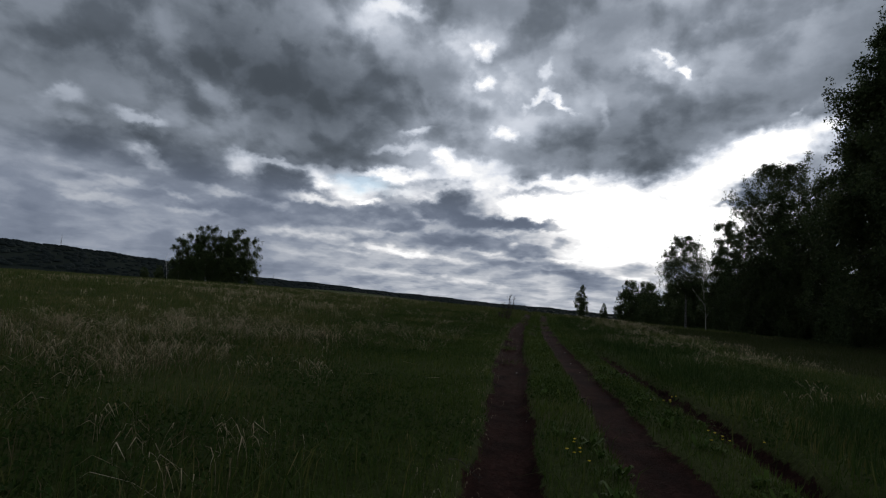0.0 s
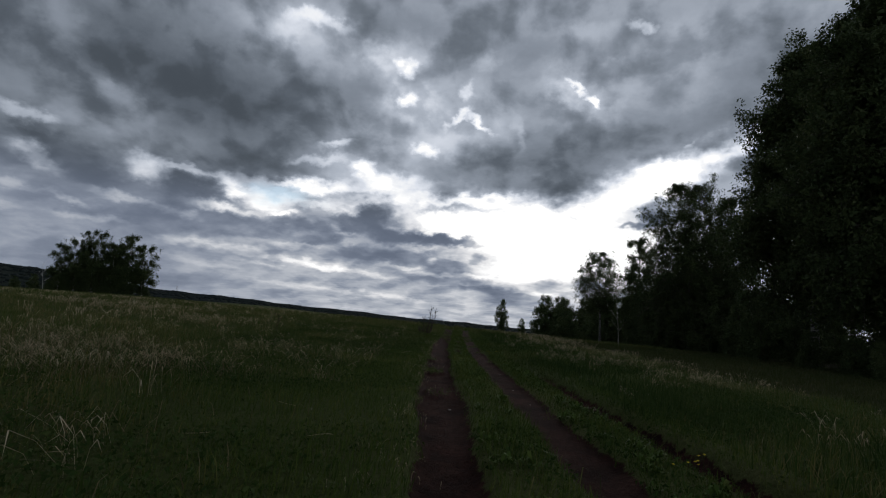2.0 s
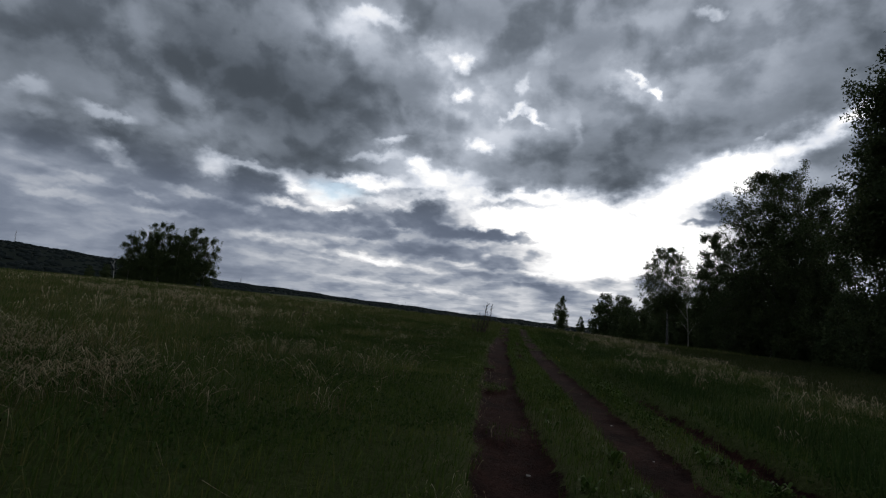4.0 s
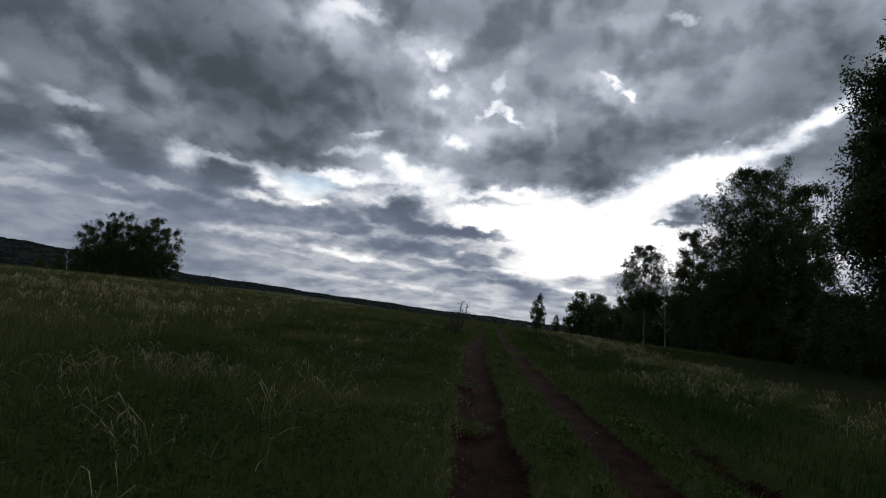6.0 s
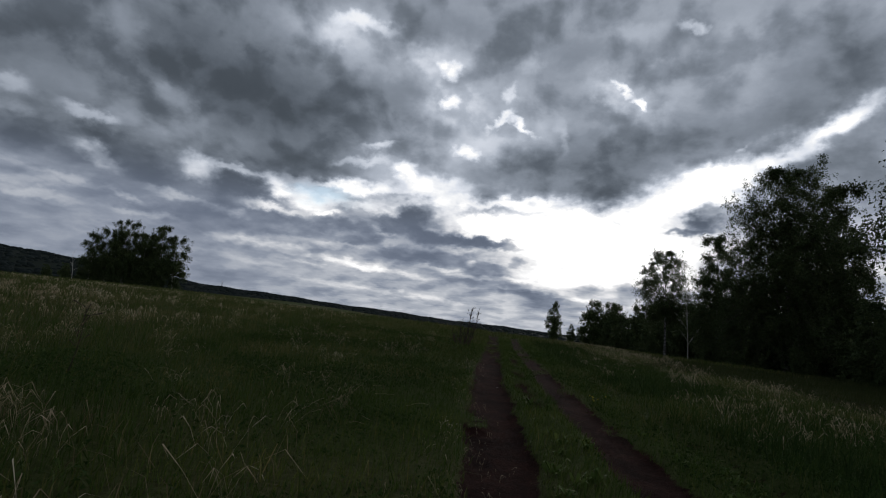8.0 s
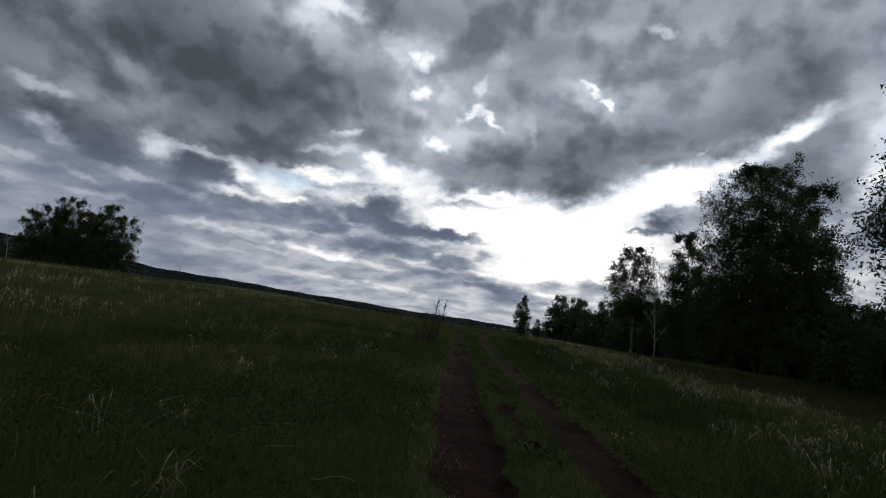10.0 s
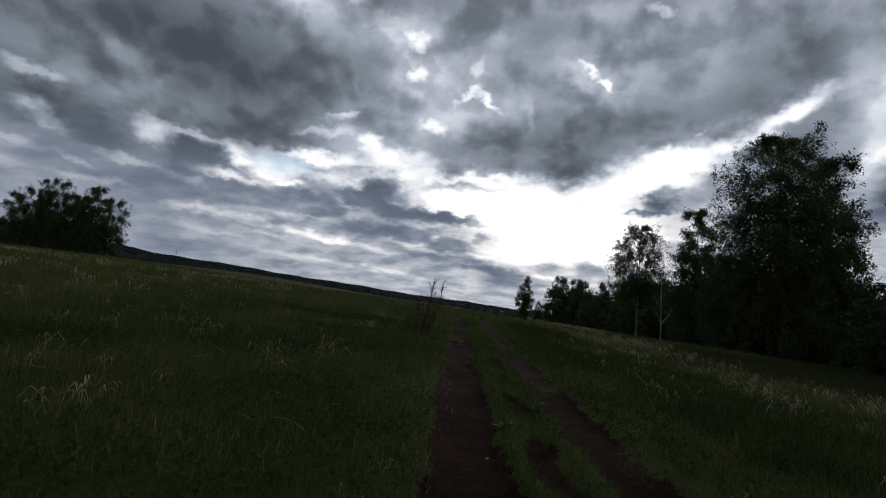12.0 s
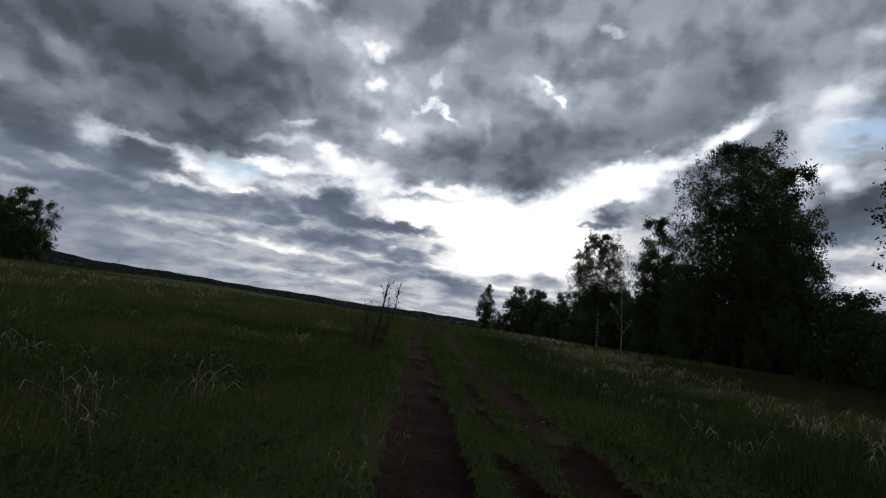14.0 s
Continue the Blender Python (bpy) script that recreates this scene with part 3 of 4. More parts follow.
# ---------------------------------------------------------------- trees
def tube(path, radii, sides):
    """Vertices and quads of a tapered tube along a path."""
    path = np.asarray(path, float)
    d = np.gradient(path, axis=0)
    d /= np.linalg.norm(d, axis=1)[:, None] + 1e-9
    ref = np.where(np.abs(d[:, 2:3]) > 0.9, [[1.0, 0, 0]], [[0, 0, 1.0]])
    u = np.cross(d, ref)
    u /= np.linalg.norm(u, axis=1)[:, None]
    v = np.cross(d, u)
    a = np.linspace(0, 2 * np.pi, sides, endpoint=False)
    ring = u[:, None, :] * np.cos(a)[None, :, None] + v[:, None, :] * np.sin(a)[None, :, None]
    verts = (path[:, None, :] + ring * np.asarray(radii)[:, None, None]).reshape(-1, 3)
    i = np.arange(len(path) * sides).reshape(len(path), sides)
    j = np.roll(i, -1, 1)
    return verts, np.stack([i[:-1], j[:-1], j[1:], i[1:]], -1).reshape(-1, 4)


def joined(pieces):
    vs, fs, k = [], [], 0
    for v, f in pieces:
        vs.append(v)
        fs.append(np.asarray(f) + k)
        k += len(v)
    return np.concatenate(vs), np.concatenate(fs)


def sprays(rng, centres, per, spread, droop, size):
    """Leaves as small folded diamonds in hanging sprays round the centres."""
    n = len(centres) * per
    c = np.repeat(centres, per, 0)
    g = np.clip(rng.normal(size=(n, 3)), -1.5, 1.5) * spread
    g[:, 2] = g[:, 2] * 0.8 - np.clip(np.abs(rng.normal(size=n)), 0, 1.6) * droop
    c = c + g
    s = size * rng.uniform(0.6, 1.4, n)[:, None]
    d = rng.normal(size=(n, 3))
    d[:, 2] -= 0.8
    d /= np.linalg.norm(d, axis=1)[:, None]
    w = np.cross(d, rng.normal(size=(n, 3)))
    w /= np.linalg.norm(w, axis=1)[:, None] + 1e-9
    q = np.stack([c - d * s * 0.1, c + d * s * 0.45 + w * s * 0.52, c + d * s * 1.05 - w * s * 0.16], 1)
    return q.reshape(-1, 3), np.arange(n * 3).reshape(n, 3)


def crown_radius(h, shape):
    """Half width of the crown at the height h from 0 (its foot) to 1 (its tip)."""
    if shape == "spindle":
        return np.maximum(0.10, np.sin(np.pi * np.clip(h * 0.88 + 0.10, 0, 1)) ** 0.8)
    if shape == "broad":
        return np.interp(h, [0, 0.15, 0.35, 0.60, 0.78, 0.88, 0.95, 1.0], [0.80, 0.95, 1.0, 0.84, 0.68, 0.55, 0.40, 0.22])
    if shape == "dome":
        return np.maximum(0.12, 1 - np.maximum(h - 0.30, 0) ** 1.5 * 1.25) * np.minimum(1, 0.75 + 0.8 * h)
    return np.sqrt(np.maximum(0.02, 1 - (np.abs(h - 0.42) / 0.60) ** 2.2))


def make_tree(name, seed, height, radius, foot, shape="oval", lobes=20, fronds=900, per=20, leaf=0.2, bark=None, lean=(0, 0), stems=1, solid=0.72, airy=0.6, ragged=0):
    """A tree round the origin: a tapered trunk with limbs, and a crown of many small leaves with gaps."""
    rng = np.random.default_rng(seed)
    root = new(name)
    stem, wood, centres, hearts = [], [], [], []
    tr = 0.011 * height + 0.03
    for s in range(stems):
        off = rng.normal(size=2) * (0.0 if stems == 1 else radius * 0.22)
        k = np.linspace(0, 1, 10)
        bend = np.cumsum(rng.normal(size=(10, 2)) * 0.012 * height / 3, 0) * k[:, None]
        axis = np.stack([off[0] * (0.25 + k) + bend[:, 0] + lean[0] * k, off[1] * (0.25 + k) + bend[:, 1] + lean[1] * k, k * height * (0.97 - 0.12 * s) - 0.3 * (k < 0.01)], -1)
        stem.append(tube(axis, tr * (1 - 0.93 * k) * (1 - 0.25 * (s > 0)) + tr * 0.35 * (k < 0.05), 7))
        for i in range(lobes // stems):
            h = np.clip((i + rng.uniform(0.1, 0.9)) / (lobes // stems), 0, 1)
            z = foot + h * (height - foot)
            rr = radius * crown_radius(h, shape)
            a = i * 2.4 + rng.uniform(-0.5, 0.5)
            t = np.array([np.interp(z, axis[:, 2], axis[:, 0]), np.interp(z, axis[:, 2], axis[:, 1]), z])
            out = rr * rng.uniform(0.42, 0.64)
            size = max(rr * rng.uniform(0.36, 0.52), radius * 0.13)
            c = t + np.array([math.cos(a) * out, math.sin(a) * out, rng.uniform(-0.05, 0.05) * height])
            c[2] = min(c[2], height - size * 0.9)
            b = t.copy()
            b[2] = max(z - out * 0.9, height * 0.12)
            b[0], b[1] = np.interp(b[2], axis[:, 2], axis[:, 0]), np.interp(b[2], axis[:, 2], axis[:, 1])
            kk = np.linspace(0, 1, 6)[:, None]
            limb = b + (c - b) * kk + np.array([0, 0, 0.10 * out]) * np.sin(kk * np.pi) + rng.normal(size=(6, 3)) * 0.03 * out * kk
            lr = tr * 0.36 * (1 - 0.5 * h)
            wood.append(tube(limb, lr * (1 - 0.85 * kk[:, 0]), 5))
            m = max(4, int(fronds / lobes * (0.5 + 0.9 * rr / radius) * (0.8 if h > airy else 1.0)))
            # thin twigs that arch out of the limb's end and hang down, with leaves along them
            n = max(4, m // 3)
            d = rng.normal(size=(n, 3))
            d[:, :2] += np.array([math.cos(a), math.sin(a)]) * 0.5
            d[:, 2] += 0.15
            d /= np.linalg.norm(d, axis=1)[:, None]
            reach = size * rng.uniform(0.62, 1.22, n)[:, None]
            fall = size * rng.uniform(0.15, 0.60, n)
            k6 = np.linspace(0.12, 1, 5)
            hang = c + d[:, None, :] * (0.15 * size + reach[:, None, :] * k6[None, :, None])
            hang[:, :, 2] -= fall[:, None] * k6 ** 2.2
            hang += rng.normal(size=hang.shape) * size * 0.05
            for w in hang:
                wood.append(tube(w[::2], lr * np.array([0.20, 0.13, 0.06]), 3))
            pts = hang.reshape(-1, 3)
            pts = pts[pts[:, 2] > foot * 0.55]
            centres.append(pts)
            for g in range(ragged):
                o = rng.normal(size=3)
                o /= np.linalg.norm(o)
                o[:2] = o[:2] * 0.6 + np.array([math.cos(a), math.sin(a)]) * 0.6
                tip = c + o * size * rng.uniform(0.95, 1.35)
                tip[2] = min(tip[2], height + 0.3 * size)
                n = max(3, m // 6)
                q = tip + rng.normal(size=(n, 3)) * np.array([0.12, 0.12, 0.20]) * size
                centres.append(q[q[:, 2] > foot * 0.55])
                wood.append(tube(c + (tip - c) * np.linspace(0, 1, 4)[:, None], lr * 0.3 * np.array([1, 0.8, 0.6, 0.3]), 3))
            if h < solid:
                q = t + (c - t) * rng.uniform(0, 1.25, (m // 2, 1)) + rng.normal(size=(m // 2, 3)) * size * 0.36
                hearts.append(q[q[:, 2] > foot * 0.4])
    for v, f in stem:
        part("trunk", v, f, bark or MAT_BIRCH, root, "pale birch trunk" if bark in (None, MAT_WHITE) else "dark grey trunk")
    v, f = joined(wood)
    part("branchwork", v, f, MAT_BARK, root, "dark limbs and hanging twigs")
    c = np.concatenate(centres)
    inner = np.concatenate(hearts) if hearts else c[:3]
    v, f = joined([sprays(rng, c, per, leaf * 1.1, leaf * 1.7, leaf), sprays(rng, inner, 9, leaf * 1.8, leaf * 1.5, leaf * 2.0)])
    part("crown", v, f, MAT_LEAF, root, "dark green leaves in hanging sprays", False)
    return root


def plant(ob, x, y, scale=1.0, turn=0.0, first=False, sink=0.1, tall=1.0):
    m = Matrix.Translation((x, y, float(land(x, y)) - sink)) @ Matrix.Rotation(radians(turn), 4, "Z") @ Matrix.Diagonal((scale, scale, scale * tall, 1))
    if first:
        ob.matrix_basis = m
        return ob
    return copy_thing(ob, m)


# the grove's tall trees beside the track
GROVE = "trees of the grove"
tall = make_tree("birch_tree", 11, 31.0, 6.9, 7.2, "broad", 60, 4000, 15, 0.24, solid=0.9, airy=0.85, ragged=2)
tagged(tall, "tall leafy birch with drooping sprays, in a dark grove", "tree", GROVE)
plant(tall, 35.2, 50.8, 1.0, 0, True)
plant(tall, 33.5, 40.0, 0.95, 130)
plant(tall, 43.0, 56.0, 0.80, 60)

dome = make_tree("birch_tree", 23, 27.0, 8.3, 1.5, "broad", 64, 3600, 17, 0.18, solid=0.66, airy=0.66, ragged=2)
tagged(dome, "broad domed birch with an airy top, in a dark grove", "tree", GROVE)
plant(dome, 40.0, 83.5, 1.0, 0, True)
plant(dome, 50.0, 112.0, 0.62, 200)
plant(dome, 37.5, 88.0, 0.46, 40)

side = make_tree("birch_tree", 29, 20.4, 3.9, 1.5, "broad", 34, 1100, 15, 0.20, solid=0.6, airy=0.6, ragged=2)
tagged(side, "slim leafy birch leaning out of the dark grove", "tree", GROVE)
plant(side, 38.2, 98.0, 1.0, 0, True)
plant(side, 47.5, 85.5, 1.30, 140)

young = make_tree("birch_tree", 37, 19.4, 4.9, 7.5, "oval", 40, 1500, 14, 0.17, solid=0.2, airy=0.3, ragged=1)
tagged(young, "slender birch with a pale trunk and light crown", "tree", GROVE)
plant(young, 35.0, 110.0, 1.0, 0, True)

low = make_tree("bushy_tree", 41, 13.0, 4.6, 0.6, "dome", 20, 360, 9, 0.34, MAT_BARK, stems=2)
tagged(low, "low dense bushy tree at the edge of the grove", "tree", GROVE)
spots = [(48, 128, 1.0), (44, 87, 1.15), (41, 71, 0.7), (39, 68, 0.34), (44, 64, 0.50), (48, 70, 0.56), (52, 60, 0.7), (44, 105, 0.66), (44, 112, 0.75), (50, 104, 0.8), (38, 122, 0.66),
         (34.5, 132, 0.66), (36.5, 117, 0.55), (42, 138, 0.80), (52, 92, 0.72), (60, 84, 0.66), (60, 116, 0.9), (47, 42, 0.7), (50, 50, 0.6), (38, 47, 0.32), (36, 62, 0.30),
         (56, 74, 0.5), (37, 76, 0.26), (42, 76, 0.34), (46, 68, 0.40), (35, 93, 0.30), (40, 89, 0.4), (45, 98, 0.5), (37, 56, 0.30), (40, 60, 0.36), (44, 52, 0.5),
         (34.8, 59.5, 0.40), (37.8, 65.5, 0.46), (33.0, 55.0, 0.34), (31.5, 46.5, 0.26), (33, 42.5, 0.4), (30.3, 40.5, 0.24), (37, 41, 0.5), (29.5, 37, 0.22), (33, 34, 0.28), (35, 30, 0.32), (31.5, 38.5, 0.26), (37, 33, 0.42), (38, 28, 0.46), (36, 37, 0.46), (34, 25, 0.3),
         (54, 100, 0.7), (58, 106, 0.8), (48, 118, 0.8), (56, 122, 0.9)]
for i in range(8):
    a, b = math.sin(i * 2.3), math.sin(i * 1.7 + 1)
    spots += [(47 + i * 4.0, 75 + i * 3.6 + 2 * a, 0.70 + 0.028 * i + 0.05 * b), (52 + i * 4.2, 86 + i * 3.4 + 2 * b, 0.80 + 0.02 * i + 0.05 * a)]
for i, (x, y, s) in enumerate(spots):
    plant(low, x, y, s, i * 67, i == 0)

far_tree = make_tree("broad_tree", 53, 16.0, 5.5, 1.5, "dome", 18, 420, 10, 0.40, MAT_BARK)
tagged(far_tree, "dark round-crowned tree at the far end of the grove", "tree", GROVE)
for i, (x, y, s) in enumerate([(40, 183, 1.0), (46, 184, 1.0), (44, 172, 0.9), (52, 178, 1.0), (58, 172, 1.0), (52, 162, 0.95), (50, 150, 0.95), (60, 160, 1.0), (56, 145, 0.95), (47, 140, 0.85), (54, 132, 0.85), (66, 150, 1.0)]):
    plant(far_tree, x, y, s, i * 101, i == 0)

# the clump on the meadow's crest
CLUMP = "trees of the clump on the meadow"
clump = make_tree("birch_tree", 61, 20.5, 4.7, 2.4, "oval", 28, 800, 14, 0.26, MAT_WHITE, stems=2, solid=0.5, ragged=1)
tagged(clump, "dark birch with bare pale stems, on the open meadow", "tree", CLUMP)
for i, (x, y, s) in enumerate([(-106.0, 170.0, 1.0), (-98.5, 174.5, 1.0), (-110.0, 167.0, 0.84), (-113.3, 165.0, 0.74), (-94.0, 177.0, 0.86), (-102.5, 179.0, 0.88), (-107.0, 176.0, 0.85), (-102.0, 172.0, 0.84), (-108.0, 168.5, 0.78)]):
    plant(clump, x, y, s, i * 83, i == 0)
for i, (x, y, s) in enumerate([(-111.0, 165.0, 0.44), (-106.5, 167.0, 0.42), (-102.0, 171.0, 0.40), (-97.5, 173.0, 0.34), (-114.5, 163.0, 0.36)]):
    plant(low, x, y, s, i * 50)
plant(low, -118.0, 162.0, 0.42, 20)
plant(low, -122.0, 160.0, 0.34, 80)

# two young trees alone in the field ahead
cone = make_tree("young_tree", 71, 5.46, 1.2, 0.5, "spindle", 30, 420, 10, 0.10, MAT_BARK, solid=0.6)
tagged(cone, "young narrow tree standing alone in the field", "tree")
plant(cone, 11.3, 84.6, 1.0, 0, True)
tagged(plant(cone, 22.2, 128.0, 0.85, 90), "small sparse sapling standing alone in the field", "tree")


def bare_tree(name, seed, height, mat, forks, spread, fork=None):
    """A leafless tree or shrub: stems that fork into thin twigs."""
    rng = np.random.default_rng(seed)
    wood = []

    def branch(p, d, length, r, depth, count):
        k = np.linspace(0, 1, 7)[:, None]
        side = rng.normal(size=3) * 0.10
        path = p + d * length * k + side * length * k ** 2
        wood.append(tube(path, r * (1 - 0.85 * k[:, 0]), 5))
        for j in range(count if depth else 0):
            q = path[0] + (path[-1] - path[0]) * rng.uniform(0.30, 0.95)
            e = d * 0.6 + rng.normal(size=3) * spread
            e[2] = abs(e[2]) * 0.6 + 0.25
            branch(q, e / np.linalg.norm(e), length * rng.uniform(0.16, 0.36), r * 0.45, depth - 1, 5)

    branch(np.array([0, 0, -0.2]), np.array([rng.normal() * 0.04, rng.normal() * 0.04, 1.0]), height, 0.008 * height + 0.01, 2, forks)
    if fork:
        d = np.array([fork[0], fork[1], 1.0])
        branch(np.array([0, 0, height * 0.28]), d / np.linalg.norm(d), height * 0.5, 0.0055 * height + 0.01, 2, forks)
    v, f = joined(wood)
    root = new(name)
    part("trunk", v, f, mat, root)
    return root


dead = bare_tree("dead_tree", 5, 10.4, MAT_DEAD, 6, 0.55, (0.55, -0.20))
tagged(dead, "bleached leafless dead birch beside the grove", "dead tree")
plant(dead, 37.6, 106.6, 1.0, 0, True)
snag = bare_tree("dead_tree", 9, 7.5, MAT_DEAD, 7, 0.5)
tagged(snag, "pale broken dead stem beside the clump", "dead tree")
plant(snag, -110.0, 154.6, 1.0, 0, True)


def build_shrub():
    """A half-bare shrub of many upright stems."""
    rng = np.random.default_rng(77)
    root = new("roadside_shrub")
    buds = []
    for i in range(34):
        a = rng.uniform(0, 6.28)
        h = rng.uniform(0.35, 0.95) if i > 6 else rng.uniform(1.3, 1.95)
        out = rng.uniform(0.25, 0.75) if i > 6 else rng.uniform(0.1, 0.5)
        k = np.linspace(0, 1, 7)[:, None]
        base = np.array([math.cos(a) * 0.2, math.sin(a) * 0.2, -0.05])
        tip = np.array([math.cos(a) * out + (0.26 if i <= 6 else 0.0), math.sin(a) * out, h])
        path = base + (tip - base) * k + np.array([math.cos(a), math.sin(a), 0]) * 0.12 * np.sin(k * np.pi)
        stems = [tube(path, (0.024 if i <= 6 else 0.014) * (1 - 0.6 * k[:, 0]), 5)]
        for j in range(4 if i > 6 else 6):
            p = path[rng.integers(3, 7)]
            e = p + np.array([rng.normal() * 0.09, rng.normal() * 0.09, rng.uniform(0.08, 0.24)])
            stems.append(tube(np.linspace(p, e, 3), np.array([0.012, 0.010, 0.006]), 3))
            buds.append(e)
        v, f = joined(stems)
        part("stem", v, f, MAT_TWIG, root)
    v, f = sprays(rng, np.array(buds), 4, 0.04, 0.02, 0.045)
    part("leaves", v, f, MAT_LEAF, root, "few small dark leaves", False)
    tagged(root, "half-bare brown shrub beside the wheel rut", "shrub")
    root.matrix_basis = Matrix.Translation((-0.15, 43.0, float(land(-0.15, 43.0))))
    return root


shrub = build_shrub()


# ---------------------------------------------------------------- far woods on the hills
def build_far_woods():
    rng = np.random.default_rng(3)
    n = 11000
    a = np.radians(rng.uniform(-75, 60, n))
    r = np.where(rng.uniform(size=n) < 0.5, rng.normal(1480, 40, n), rng.uniform(900, 1500, n))
    x, y = r * np.sin(a), 15 + r * np.cos(a)
    keep = np.degrees(a) < 4 + rng.normal(size=n) * 6
    keep |= rng.uniform(size=n) < 0.35
    x, y = x[keep], y[keep]
    z = land(x, y, False)
    h = rng.uniform(2.5, 5.0, len(x))
    w = h * rng.uniform(1.2, 2.2, len(x))
    ang = np.linspace(0, 2 * np.pi, 5, endpoint=False)
    rings = [np.stack([x[:, None] + w[:, None] * p * np.cos(ang) * rng.uniform(0.7, 1.2, (len(x), 5)),
                       y[:, None] + w[:, None] * p * np.sin(ang) * rng.uniform(0.7, 1.2, (len(x), 5)),
                       (z + h * q)[:, None] + rng.uniform(-0.6, 0.6, (len(x), 5))], -1) for p, q in ((0.9, 0.0), (0.75, 0.65))]
    tip = np.stack([x, y, z + h], -1)[:, None, :]
    v = np.concatenate(rings + [tip], 1)
    i = np.arange(5)
    j = (i + 1) % 5
    f = np.concatenate([np.stack([i, j, j + 5], -1), np.stack([i, j + 5, i + 5], -1), np.stack([i + 5, j + 5, np.full(5, 10)], -1)])
    faces = (f[None] + 11 * np.arange(len(x))[:, None, None]).reshape(-1, 3)
    ob = mesh_from("far_woods", v.reshape(-1, 3), faces, [MAT_FAR])
    tagged(ob, "dark wooded hills along the horizon", "forest", "", "stuff")


build_far_woods()


# ---------------------------------------------------------------- grass
def scatter(rng, x0, x1, y0, y1, density):
    n = int((x1 - x0) * (y1 - y0) * density)
    return rng.uniform(x0, x1, n), rng.uniform(y0, y1, n)


def blades(rng, x, y, height, width, lean, segments=2, sweep=(0.25, 0.0)):
    """Bent tapering blades: arrays of roots, heights and widths."""
    n = len(x)
    z = land(x, y) - 0.01
    a = rng.uniform(0, 2 * np.pi, n)
    fx, fy = np.cos(a), np.sin(a)
    b = rng.uniform(0, 2 * np.pi, n)
    l = height * np.abs(rng.normal(size=n)) * lean
    ox, oy = np.cos(b) * l + sweep[0] * height * 0.5, np.sin(b) * l + sweep[1] * height * 0.5
    w = width * 0.5
    base = np.stack([x, y, z], -1)
    side = np.stack([fx * w, fy * w, np.zeros(n)], -1)
    mid = base + np.stack([ox * 0.3, oy * 0.3, height * 0.6], -1)
    tip = base + np.stack([ox, oy, np.sqrt(np.maximum(height ** 2 - ox ** 2 - oy ** 2, (height * 0.35) ** 2))], -1)
    if segments == 1:
        v = np.stack([base - side, base + side, tip], 1).reshape(-1, 3)
        return v, np.arange(n * 3).reshape(n, 3)
    v = np.stack([base - side, base + side, mid + side * 0.75, mid - side * 0.75, tip], 1).reshape(-1, 3)
    k = 5 * np.arange(n)[:, None]
    f = np.concatenate([k + [[0, 1, 2]], k + [[0, 2, 3]], k + [[3, 2, 4]]])
    return v, f


def bare_at(x, y):
    a, b, c = rut_wear(x, y)
    return np.clip(a + b + c, 0, 1)


def track_zone(x, y):
    """1 on the trodden strip along the ruts, 0 in the tall meadow."""
    l = np.interp(y, RUT_Y, RUT_L)
    return step(-2.4, 0.0, x - l + np.interp(y, [4, 9, 22, 29], [-0.6, 2.2, 2.2, -0.6]) + 0.9 * ripple(x, y, 0.5)) * (1 - step(3.5, 4.7, x - l + np.interp(y, [18, 26], [0.0, 1.1]) + 0.4 * ripple(x, y, 0.7)))


